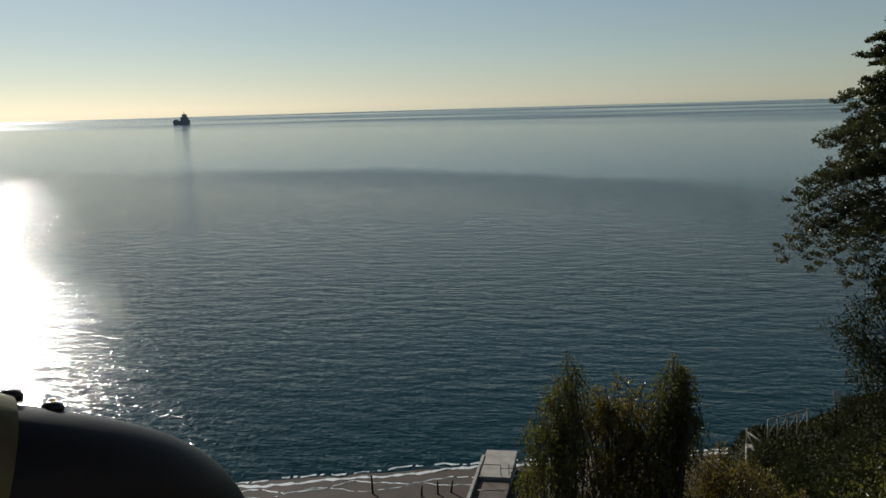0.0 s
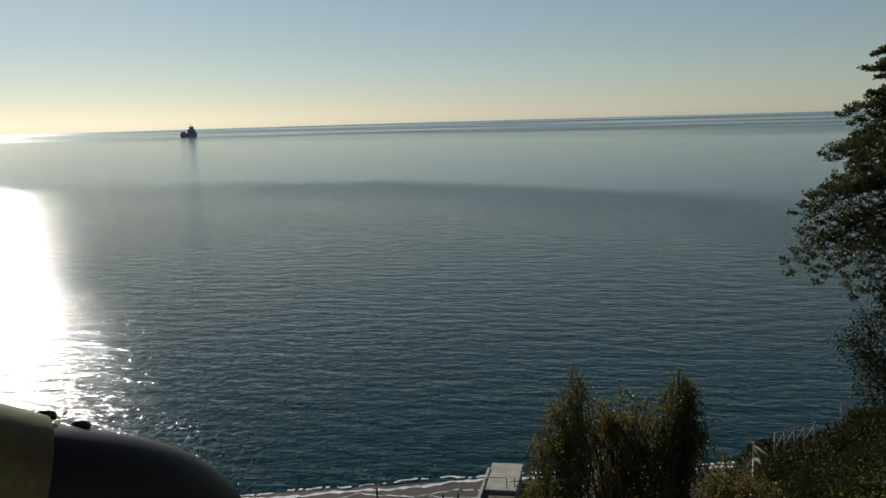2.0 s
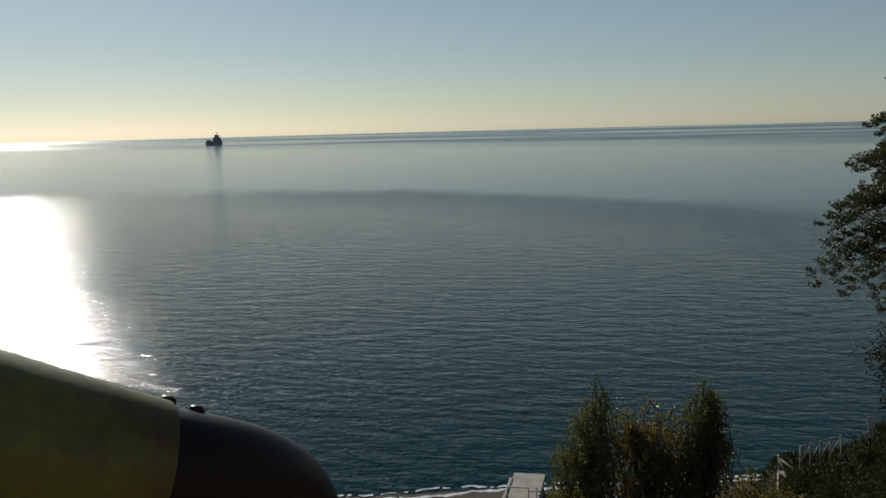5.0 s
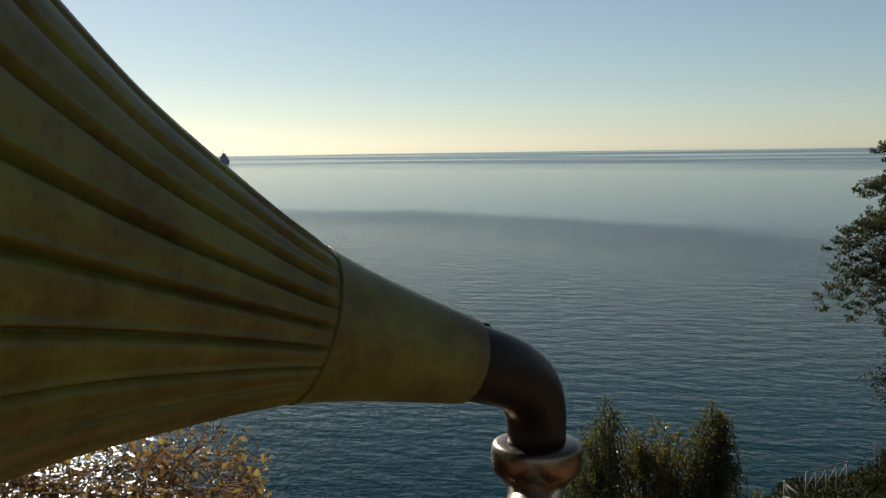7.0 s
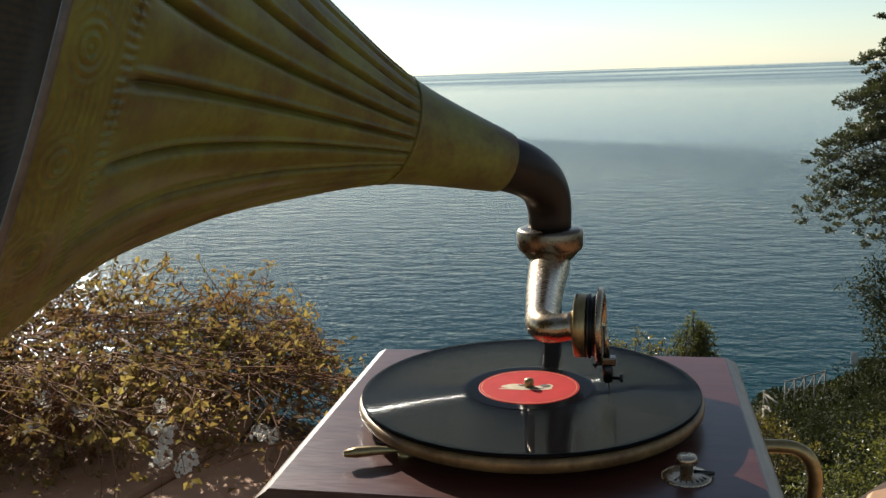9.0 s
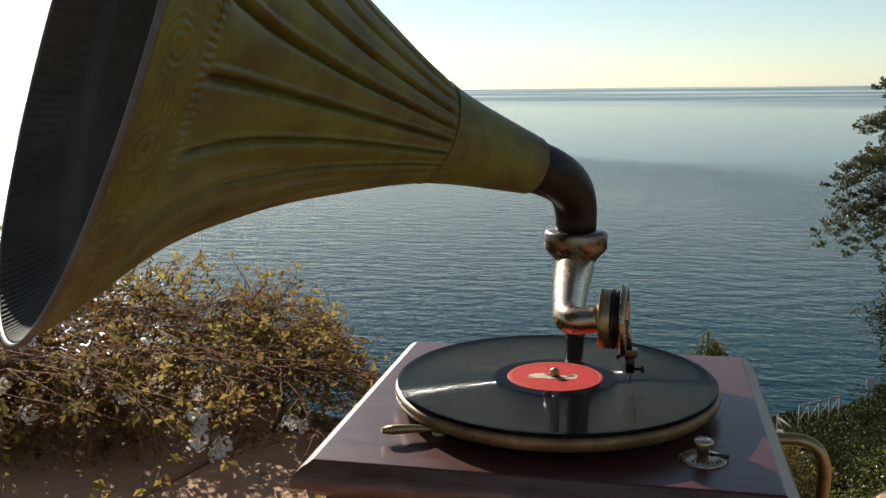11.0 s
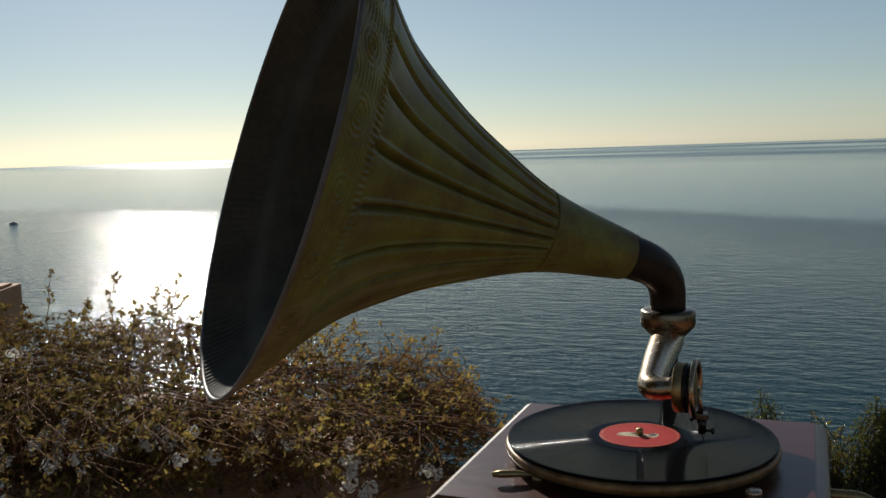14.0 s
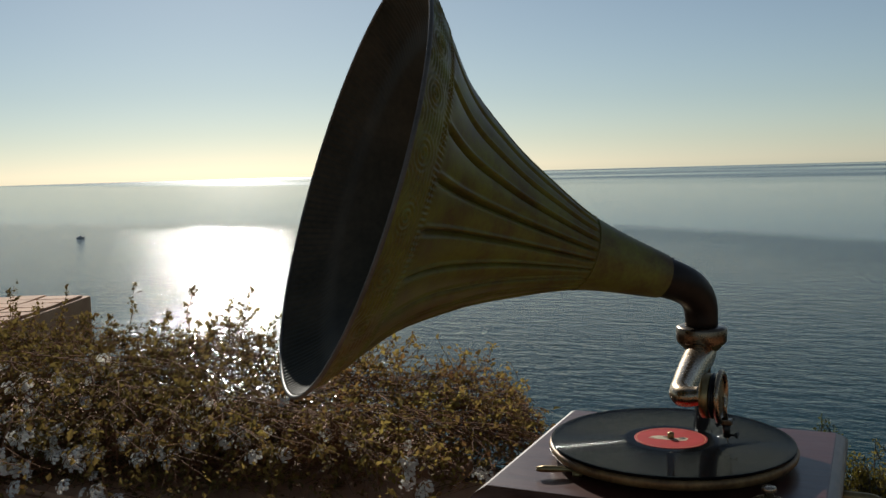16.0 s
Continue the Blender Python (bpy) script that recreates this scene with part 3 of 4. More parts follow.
def build_gramophone():
    g = thing("gramophone", "old horn gramophone with mahogany cabinet and fluted olive tin horn", "gramophone", at=(0, 0, -0.2))
    inv = Matrix.Translation((0, 0, 0.2))

    def sub(name, bm, mat, parent=None, label="", smooth=True):
        ob = part(name, bm, mat, parent or g, label, smooth)
        if parent is None:
            ob.matrix_local = inv
        return ob

    # cabinet
    sub("cabinet_top", rect_loft(-0.1495, 0.1555, -0.1495, 0.1470, [(-0.0006, -0.0197), (0, -0.0200), (0.0008, -0.0204), (0.0008, -0.0300)]), M_WOOD, label="polished mahogany top", smooth=False)
    sub("edge_moulding", rect_loft(-0.1495, 0.1555, -0.1495, 0.1470, [(0.0006, -0.0206), (0.0055, -0.0235), (0.0090, -0.0262), (0.0108, -0.0284), (0.0118, -0.0305), (0.0122, -0.0335),
        (0.0118, -0.0365), (0.004, -0.0372), (0.002, -0.042), (-0.003, -0.047), (-0.006, -0.0475)]), M_WOOD_EDGE, label="glossy worn edge moulding", smooth=False)
    sub("cabinet_body", rect_loft(-0.1495, 0.1555, -0.1495, 0.1470, [(-0.0065, -0.047), (-0.0065, -0.178), (-0.004, -0.180), (0.004, -0.184), (0.006, -0.19), (0.006, -0.2)]), M_WOOD, smooth=False)
    # turntable
    sub("turntable", lathe([(0, -0.0031), (0.1235, -0.0031), (0.1262, -0.0040), (0.1272, -0.0062), (0.1268, -0.0100), (0.1245, -0.0130), (0.1190, -0.0142), (0, -0.0142)], seg=128), M_FELT, label="turntable with worn gilt rim")
    sub("spindle", lathe([(0.0036, -0.002), (0.0036, 0.0045), (0.0033, 0.0058), (0.0018, 0.0066), (0, 0.0069)], seg=20), M_BRASS)
    sub("turntable_shaft", lathe([(0.012, -0.0142), (0.012, -0.0205)], seg=24), M_DARK)
    # horn
    bell = sub("horn_bell", horn_shell("horn_bell", JOINT_S - 0.004, 0.993, 300, 1440), M_HORN, label="olive lacquered fluted bell with embossed border")
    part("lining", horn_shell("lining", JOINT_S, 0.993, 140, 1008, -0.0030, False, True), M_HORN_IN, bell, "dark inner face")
    part("rim", ring_on_horn(0.994, HORN_R[-1] - 0.002, 0.0022), M_RIM, bell, "rolled worn metal edge")
    neck = sub("horn_neck", horn_shell("horn_neck", 0.066, JOINT_S + 0.003, 40, 96, 0.0009, False), M_HORN, label="plain olive neck")
    part("seam_ring", ring_on_horn(JOINT_S, float(horn_radius(np.array(JOINT_S))) + 0.0004, 0.0011), M_HORN, neck)
    # elbow
    p0, p3 = HORN_A + HORN_D * 0.034, ARM + Vector((0, 0, 0.098))
    p1, p2 = p0 - HORN_D * 0.046, p3 + Vector((0, 0, 0.036))
    path = [HORN_A + HORN_D * 0.050] + [(1 - t) ** 3 * p0 + 3 * t * (1 - t) ** 2 * p1 + 3 * t * t * (1 - t) * p2 + t ** 3 * p3 for t in (i / 22 for i in range(23))] + [ARM + Vector((0, 0, 0.086))]
    rad = [0.0246] + [0.0242 - 0.0046 * i / 22 for i in range(23)] + [0.0194]
    elbow = sub("elbow", tube(path, rad, 40), M_ELBOW, label="black japanned metal elbow")
    up = (HORN_W * 0.96 - HORN_U * 0.28).normalized()
    for k, off in enumerate((0.0150, 0.0275)):
        p = HORN_A + HORN_D * off + up * (0.0206 if k == 0 else 0.0228)
        part("screw", lathe([(0.0022, -0.003), (0.0022, 0.0022), (0.0034, 0.0022), (0.0034, 0.0042), (0.0024, 0.0052), (0, 0.0054)], Matrix.Translation(p) @ up.to_track_quat("Z", "Y").to_matrix().to_4x4(), 16), M_DARK, elbow)
    # flange on the bracket
    sub("collar", lathe([(0.0185, 0.0905), (0.0262, 0.0900), (0.0292, 0.0884), (0.0302, 0.0862), (0.0302, 0.0735), (0.0290, 0.0705), (0.0265, 0.0680), (0.0215, 0.0625), (0.0190, 0.0600), (0.0180, 0.0590)],
        Matrix.Translation(ARM), 64), M_COLLAR, label="tarnished nickel collar")
    sub("bracket", tube([ARM + Vector((0, 0.010, 0.060)), ARM + Vector((0, 0.012, 0.03)), ARM + Vector((0, 0.004, -0.03)), ARM + Vector((0, -0.024, -0.06))], [0.010, 0.009, 0.010, 0.012], 20), M_DARK)
    # tone arm: down from the collar, forward, then sideways to the sound box
    arm_path = [ARM + Vector((0, 0, 0.064)), ARM + Vector((0.0002, -0.006, 0.058))] + bezier((0.0024, 0.160, 0.0545), (0.004, 0.09, 0.051), (0.0085, 0.022, 0.0485), 10) \
        + bezier((0.0092, 0.012, 0.0478), (0.0100, -0.0085, 0.0470), (0.024, -0.0105, 0.0490), 10) + [(0.031, -0.0108, 0.0502), (0.035, -0.0110, 0.0510)]
    arm_rad = [0.0180, 0.0182] + [0.0180 - 0.0052 * i / 10 for i in range(11)] + [0.0128 - 0.0026 * i / 10 for i in range(11)] + [0.0100, 0.0112]
    sub("tone_arm", tube(arm_path, arm_rad, 32), M_NICKEL, label="curved nickel tone arm")
    # sound box, its axis nearly sideways
    axis = Vector((0.998, -0.045, 0.0)).normalized()
    mb = Matrix.Translation((0.0345, -0.011, 0.0515)) @ axis.to_track_quat("Z", "Y").to_matrix().to_4x4()
    sb = sub("sound_box", lathe([(0.010, 0.0), (0.0215, 0.0005), (0.0228, 0.0016), (0.0228, 0.0090), (0.0215, 0.0098), (0, 0.0098)], mb, 56), M_BRASS, label="brass sound box")
    part("gasket", lathe([(0.0216, 0.0098), (0.0232, 0.0104), (0.0232, 0.0120), (0.0214, 0.0126), (0.0214, 0.0144), (0.0228, 0.0150), (0.0228, 0.0162), (0, 0.0162)], mb, 56), M_DARK, sb, "black rubber gasket")
    part("face_ring", lathe([(0.0180, 0.0162), (0.0262, 0.0164), (0.0274, 0.0176), (0.0274, 0.0196), (0.0262, 0.0208), (0.0232, 0.0214), (0.0212, 0.0200), (0.0205, 0.0180)], mb, 64, False), M_NICKEL, sb, "polished nickel ring")
    part("diaphragm", lathe([(0.0225, 0.0178), (0.008, 0.0186), (0, 0.0190)], mb, 48, False), M_BRASS, sb)
    tip = Vector((0.0592, -0.0035, 0.0003))
    chuck = Vector((0.0575, -0.0100, 0.0270))
    part("stylus_bar", tube([mb @ Vector((0, 0, 0.0215)), mb @ Vector((0, 0, 0.0225)) + Vector((0, 0, -0.012)), chuck], [0.0016, 0.0018, 0.0026], 12), M_NICKEL, sb)
    part("needle_holder", box(0.0515, 0.0640, -0.0150, -0.0050, 0.0225, 0.0285, 0.0012), M_COLLAR, sb, smooth=False)
    part("needle_chuck", tube([(0.0578, -0.0095, 0.0235), (0.0584, -0.0075, 0.0090)], [0.0042, 0.0034], 16), M_DARK, sb)
    part("needle", tube([(0.0584, -0.0072, 0.0090), tip], [0.0008, 0.0003], 10), M_NICKEL, sb)
    part("thumb_screw", tube([(0.0610, -0.0090, 0.0120), (0.0668, -0.0100, 0.0122), (0.0670, -0.0100, 0.0122), (0.0690, -0.0102, 0.0123)], [0.0012, 0.0012, 0.0030, 0.0030], 14), M_DARK, sb)
    part("pivot_screw", tube([(0.0520, -0.0105, 0.0235), (0.0490, -0.0110, 0.0215), (0.0482, -0.0112, 0.0210)], [0.0014, 0.0014, 0.0028], 12), M_DARK, sb)
    # brake lever
    lever = sub("brake_lever", tube([(-0.070, -0.0905, -0.0145), (-0.082, -0.0965, -0.0135), (-0.090, -0.1000, -0.0125), (-0.104, -0.1060, -0.0120), (-0.1115, -0.1095, -0.0120)], [0.0022, 0.0020, 0.0030, 0.0036, 0.0022], 14), M_BRASS, label="brass brake lever")
    part("pivot", lathe([(0.0050, -0.0200), (0.0050, -0.0160), (0.0030, -0.0155), (0.0030, -0.0120), (0, -0.0118)], Matrix.Translation((-0.074, -0.0925, 0)), 20), M_BRASS, lever)
    # speed regulator
    at = Matrix.Translation((0.1085, -0.1020, 0))
    dial = sub("speed_dial", lathe([(0.0155, -0.0200), (0.0155, -0.0190), (0.0140, -0.0178), (0.0090, -0.0166), (0, -0.0162)], at, 48), M_NICKEL, label="nickel speed dial")
    part("knob", lathe([(0.0040, -0.0170), (0.0040, -0.0110), (0.0052, -0.0105), (0.0066, -0.0096), (0.0066, -0.0066), (0.0060, -0.0056), (0, -0.0053)], at, 32), M_NICKEL, dial, "knurled nickel knob")
    for k in range(7):
        t = radians(-125 + 16 * k)
        part("tick", box(0.0096, 0.0134, -0.00030, 0.00030, 0.0, 0.0006), M_DARK, dial, smooth=False, at=at @ pose(0, 0, -0.0174, 0, 0, math.degrees(t)))
    part("pointer", tube([(0.113, -0.1005, -0.0172), (0.1255, -0.0990, -0.0176)], [0.0020, 0.0014], 10), M_DARK, dial)
    # crank
    crank = sub("crank", tube([(0.146, 0.03, -0.0520), (0.168, 0.03, -0.0515)] + bezier((0.188, 0.03, -0.0512), (0.2095, 0.03, -0.0515), (0.2110, 0.03, -0.078), 12) + [(0.2095, 0.03, -0.105), (0.2080, 0.03, -0.150)], [0.0052] * 17, 18), M_BRASS, label="bent brass winding crank")
    part("escutcheon", lathe([(0.013, 0), (0.013, 0.002), (0.009, 0.005), (0, 0.005)], pose(0.149, 0.03, -0.062, 0, 90, 0), 28), M_BRASS, crank)
    part("grip", tube([(0.2060, 0.03, -0.148), (0.222, 0.03, -0.152), (0.238, 0.03, -0.156), (0.262, 0.03, -0.160)], [0.006, 0.010, 0.0105, 0.008], 18), M_WOOD, crank, "turned wooden grip")
    return g


def build_record():
    r = thing("record", "black shellac record with a red paper label on the turntable", "record", at=(0, 0, -0.003))
    inv = Matrix.Translation((0, 0, 0.003))
    disc = part("disc", lathe([(0.0036, -0.0030), (0.1240, -0.0030), (0.1250, -0.0022), (0.1250, -0.0008), (0.1243, -0.0001), (0.1225, 0.0), (0.1205, -0.0004), (0.049, -0.0004), (0.047, -0.0001), (0.0036, -0.0001)], seg=192, closed_ends=False), M_RECORD, r, smooth=False)
    disc.matrix_local = inv
    lab = part("label", lathe([(0.0038, -0.00005), (0.0038, 0.00025), (0.0372, 0.00025), (0.0376, -0.00005)], seg=96, closed_ends=False), M_RED, r, "red paper label", smooth=False)
    lab.matrix_local = inv
    part("printed_ring", lathe([(0.0352, 0.00026), (0.0352, 0.00034), (0.03565, 0.00034), (0.03565, 0.00026)], seg=96, closed_ends=False), M_GOLD, lab, smooth=False)
    # faded picture on the label as plain shapes
    bm = bmesh.new()
    for cx, cy, sx, sy in ((-0.010, 0.000, 0.0100, 0.0052), (0.004, -0.003, 0.0120, 0.0040), (0.013, -0.001, 0.0050, 0.0062), (-0.002, -0.006, 0.018, 0.0022)):
        ring = [bm.verts.new((cx + sx * math.cos(t) * (1 + 0.16 * math.sin(3 * t + cx * 900)), cy + sy * math.sin(t), 0.00034 + 0.00003 * len(bm.faces))) for t in (2 * math.pi * i / 24 for i in range(24))]
        bm.faces.new(ring)
    part("printed_picture", bm, M_CREAM, lab, "faded cream print", smooth=False, at=pose(0, 0, 0, 0, 0, 4))
    bm = bmesh.new()
    for cx, cy, sx, sy in ((-0.004, 0.0015, 0.0045, 0.0022), (0.012, 0.001, 0.0035, 0.0038), (0.004, -0.0045, 0.007, 0.0012)):
        ring = [bm.verts.new((cx + sx * math.cos(t) * (1 + 0.2 * math.sin(2 * t + cx * 700)), cy + sy * math.sin(t), 0.00052)) for t in (2 * math.pi * i / 20 for i in range(20))]
        bm.faces.new(ring)
    part("printed_shading", bm, M_BARK, lab, "dark brown print", smooth=False, at=pose(0, 0, 0, 0, 0, 4))
    return r


build_gramophone()
build_record()


# ---- shrubs on the terrace edge ----
def flower_head():
    """A dense round head of small five-petalled flowers."""
    rng = np.random.default_rng(3)
    p, d, u = [], [], []
    for j in range(16):
        a, q = 2.4 * j, math.sqrt(j / 16.0)
        c = np.array([q * math.cos(a), q * math.sin(a), 0.9 - 0.35 * q]) + rng.normal(size=3) * 0.08
        n = c / np.linalg.norm(c)
        t = np.cross(n, [0.3, 0.5, 0.8])
        t /= np.linalg.norm(t)
        b = np.cross(n, t)
        for k in range(5):
            a = 2 * math.pi * k / 5
            p.append(c * np.array([0.0120, 0.0120, 0.010]))
            d.append(t * math.cos(a) + b * math.sin(a) + n * 0.45)
            u.append(n)
    me = leaf_mesh("flower_head", p, d, u, 0.0050, 0.0050, 0.18)
    return finish(me, M_PETAL, False)


FLOWER = flower_head()


def shrub_top(x, y):
    """Height of the top of the shrubs; they sink with the slope beyond the terrace edge."""
    top = float(np.interp(x, [-2.0, -1.6, -1.3, -1.0, -0.75, -0.55, -0.46, -0.38, -0.32, -0.27], [0.0, 0.0, -0.005, -0.02, -0.045, -0.045, -0.065, -0.095, -0.12, -0.15]))
    return min(top, float(np.interp(y, [0.8, 0.95, 1.2], [0.03, -0.05, -0.2])))


def shrub_front(x):
    """Where the foot of the shrubs meets the paving."""
    return float(np.interp(x, [-2.0, -1.34, -1.0, -0.86, -0.66, -0.57, -0.49, -0.40, -0.29], [-0.15, 0.0, 0.13, 0.14, 0.18, 0.23, 0.31, 0.36, 0.42]))


def shrub_side(y):
    """How far the shrubs reach towards the gramophone."""
    return -0.25 - 0.75 * max(0.0, y - 0.4)


def shrub_face(x, h):
    """The front face at height share h: a bank that leans back from the terrace."""
    return shrub_front(x) + float(np.interp(x, [-0.8, -0.35], [0.40, 0.14])) * h ** 1.2


def grow_shrub(rng, x0, x1, canes, sprays, low, open_top):
    """Long arching canes, fine sprays and low growth: rows of points with radii, then leaf sites."""
    rows, sites = [], []

    def body_top(x, y):
        return shrub_top(x, y) - open_top

    def twig(p, d, length, r, forks, bend, leafy):
        n = max(4, int(length / 0.016))
        pts, rads = [p.copy()], [r]
        for i in range(n):
            d = d + rng.normal(size=3) * bend
            if p[2] > body_top(p[0], p[1]) - 0.01:
                d[2] = min(d[2], -0.05)
            if p[0] > shrub_side(p[1]):
                d[0] = min(d[0], -0.3)
            if p[2] < PATIO_Z + 0.012:
                d[2] = max(d[2], 0.1)
            d /= np.linalg.norm(d)
            p = p + d * length / n
            pts.append(p.copy())
            rads.append(r * (1 - 0.7 * (i + 1) / n))
            if forks and i > 1 and rng.random() < (0.34 if length > 0.14 else 0.26):
                nd = d + rng.normal(size=3) * 0.65
                twig(p.copy(), nd / np.linalg.norm(nd), min(length, 0.18) * rng.uniform(0.3, 0.7), r * 0.6, forks - 1, bend, leafy)
            elif r < 0.0012 and rng.random() < 0.22 * leafy:
                sites.append((p.copy(), d.copy(), 1))
        rows.append((pts, rads))
        sites.append((p.copy(), d.copy(), 2.0 if rng.random() < 0.75 * leafy else 0.3))

    def spur(q, d, reach, many):
        e = q + (d * 0.5 + rng.normal(size=3) * 0.6) * reach
        rows.append(([q, (q + e) / 2 + rng.normal(size=3) * 0.002, e], [0.0007, 0.0006, 0.0004]))
        sites.append((e, d, many))

    # canes rise from the foot and arch up and over
    for _ in range(canes):
        x = rng.uniform(x0, x1)
        b = np.array([x - 0.08, shrub_front(x) + rng.uniform(0.02, 0.22), PATIO_Z - 0.01])
        d = np.array([rng.normal() * 0.4 + 0.55, rng.normal() * 0.4 + 0.1, rng.uniform(0.35, 1.0)])
        twig(b, d / np.linalg.norm(d), rng.uniform(0.24, 0.44), rng.uniform(0.0011, 0.0020), 3, 0.08, 0.9)
    # fine sprays through the body, thinner towards the top
    for _ in range(sprays):
        x = rng.uniform(x0, x1)
        h = rng.random() ** 1.15
        y = shrub_face(x, h) + min(rng.exponential(0.07), 0.35)
        z = PATIO_Z + 0.02 + (body_top(x, y) - 0.03 - PATIO_Z) * h
        if x > shrub_side(y) - 0.05:
            continue
        d = np.array([rng.normal() * 0.7 + 0.35, rng.normal() * 0.5 - 0.35, 0.1 + 0.6 * h + rng.normal() * 0.4])
        twig(np.array([x, y, max(z, PATIO_Z + 0.015)]), d / np.linalg.norm(d), rng.uniform(0.045, 0.10), rng.uniform(0.0007, 0.0012), 2, 0.15, 1.0)
    # low growth that keeps the ground under the shrub in shade
    for _ in range(low):
        x = rng.uniform(x0, x1)
        p = np.array([x, shrub_front(x) + rng.uniform(-0.03, 0.24), PATIO_Z + rng.uniform(0.0, 0.07)])
        if x > shrub_side(p[1]) - 0.03:
            continue
        d = np.array([rng.normal(), rng.normal() - 0.3, abs(rng.normal()) * 0.6])
        twig(p, d / np.linalg.norm(d), rng.uniform(0.035, 0.07), rng.uniform(0.0006, 0.0009), 2, 0.2, 1.3)
    # single leafy sprigs that stand out of the top
    for _ in range(int(60 * (x1 - x0))):
        x = rng.uniform(x0, min(x1, -0.40))
        y = shrub_face(x, 1.0) + rng.uniform(-0.08, 0.18)
        if x > shrub_side(y) - 0.05:
            continue
        p = np.array([x, y, body_top(x, y) - 0.04])
        d = np.array([rng.uniform(0.2, 1.1) if open_top > 0.03 else rng.normal() * 0.25 + 0.15, rng.normal() * 0.2, 1.0])
        d /= np.linalg.norm(d)
        reach = 0.04 + open_top * rng.uniform(0.7, 1.4) + 0.085 * rng.random() ** 2.5
        arch = rng.uniform(0.0, 0.5)
        pts = [p + d * q + np.array([arch * q * q / reach * 0.5, 0, -arch * q * q / reach * 0.4]) + rng.normal(size=3) * 0.002 for q in np.linspace(0, reach, 9)]
        rows.append((pts, [0.0011 - 0.00008 * k for k in range(9)]))
        for q in pts[3:]:
            sites.append((q, d, 0.8 if open_top > 0.03 else 2.0))
            if open_top > 0.03 and rng.random() < 0.45:
                spur(q, d, rng.uniform(0.015, 0.035), 1.6)
        sites.append((pts[-1], d, 3.0))
    # canes that reach sideways out of the open end
    for _ in range(int(210 * max(0.0, x1 + 0.5))):
        y = rng.uniform(0.36, 0.60)
        p = np.array([shrub_side(y) - rng.uniform(0.12, 0.24), y, rng.uniform(PATIO_Z + 0.04, body_top(-0.40, y) - 0.02)])
        tip = np.array([shrub_side(y) - rng.uniform(-0.03, 0.10), y + rng.normal() * 0.04 - 0.03, 0.0])
        tip[2] = min(p[2] + rng.uniform(0.02, 0.09), shrub_top(tip[0], y))
        pts = [p + (tip - p) * q + np.array([0, 0, 0.02 * math.sin(math.pi * q)]) + rng.normal(size=3) * 0.002 for q in np.linspace(0, 1, 10)]
        rows.append((pts, [0.0012 - 0.00009 * k for k in range(10)]))
        for q in pts[4:]:
            sites.append((q, tip - p, 0.6))
            if rng.random() < 0.4:
                spur(q, (tip - p) * 4, rng.uniform(0.015, 0.035), 1.4)
    return rows, sites


def thin_tubes(name, rows, sides=3):
    v, f = [], []
    for pts, rads in rows:
        n0 = len(v)
        for i, p in enumerate(pts):
            d = np.array(pts[min(i + 1, len(pts) - 1)]) - np.array(pts[max(i - 1, 0)])
            d /= np.linalg.norm(d) + 1e-9
            s = np.cross(d, [0.31, 0.2, 0.93])
            s /= np.linalg.norm(s) + 1e-9
            t = np.cross(d, s)
            for k in range(sides):
                a = 2 * math.pi * k / sides
                v.append(np.array(p) + rads[i] * (math.cos(a) * s + math.sin(a) * t))
        for i in range(len(pts) - 1):
            for k in range(sides):
                a, b = n0 + i * sides + k, n0 + i * sides + (k + 1) % sides
                f.append((a, b, b + sides, a + sides))
    return from_arrays(name, v, f)


def build_shrub(label, x0, x1, canes, sprays, low, leaves, flowers, seed, mat, open_top=0.0):
    rng = np.random.default_rng(seed)
    xm = (x0 + x1) / 2
    center = (xm, shrub_front(xm) + 0.15, PATIO_Z)
    sh = thing("flowering_shrub", label, "shrub", "shrubs on the terrace edge", at=center)
    inv = Matrix.Translation(Vector(center)).inverted()
    rows, sites = grow_shrub(rng, x0, x1, canes, sprays, low, open_top)
    # flower heads on short stalks, just proud of the front face
    heads = []
    for _ in range(flowers):
        x, h = rng.uniform(x0, x1), rng.uniform(0.04, 0.9 if x0 < -1.2 else 0.7)
        y = shrub_face(x, h) - rng.uniform(0.10, 0.17)
        p = np.array([x, y, PATIO_Z + 0.03 + (shrub_top(x, y) - 0.03 - PATIO_Z - 0.03) * h])
        for _ in range(rng.integers(1, 4)):
            q = p + rng.normal(size=3) * 0.014
            heads.append(q)
            root = q + np.array([rng.normal() * 0.012, 0.11, -0.04])
            rows.append(([root, root * 0.5 + q * 0.5 + [0, 0, 0.012], q], [0.0010, 0.0008, 0.0007]))
    tagged(part("twig_tangle", thin_tubes("twig_tangle", rows), M_TWIG, sh, "thin dry brown twigs", at=inv), kind="stuff")
    P, D, U, LN = [], [], [], []
    for p, d, many in sites:
        for _ in range(rng.poisson(leaves * many)):
            P.append(p + rng.normal(size=3) * 0.0035)
            D.append(d * 0.5 + rng.normal(size=3) * 0.8)
            U.append(rng.normal(size=3) * 0.6 + np.array([0, 0, 1]))
            LN.append(0.005 + 0.0105 * rng.random() ** 1.8)
    LN = np.array(LN)
    tagged(part("foliage", leaf_mesh("foliage", P, D, U, LN, LN * 0.66), mat, sh, "small olive and russet leaves", smooth=False, at=inv), kind="stuff")
    for q in heads:
        n = Vector((rng.normal() * 0.4 + 0.1, -0.7, 0.6 + rng.normal() * 0.3)).normalized()
        m = inv @ Matrix.Translation(q) @ n.to_track_quat("Z", "Y").to_matrix().to_4x4() @ Matrix.Scale(rng.uniform(0.6, 1.0), 4)
        part("flower_head", FLOWER, M_PETAL, sh, at=m)
    return sh


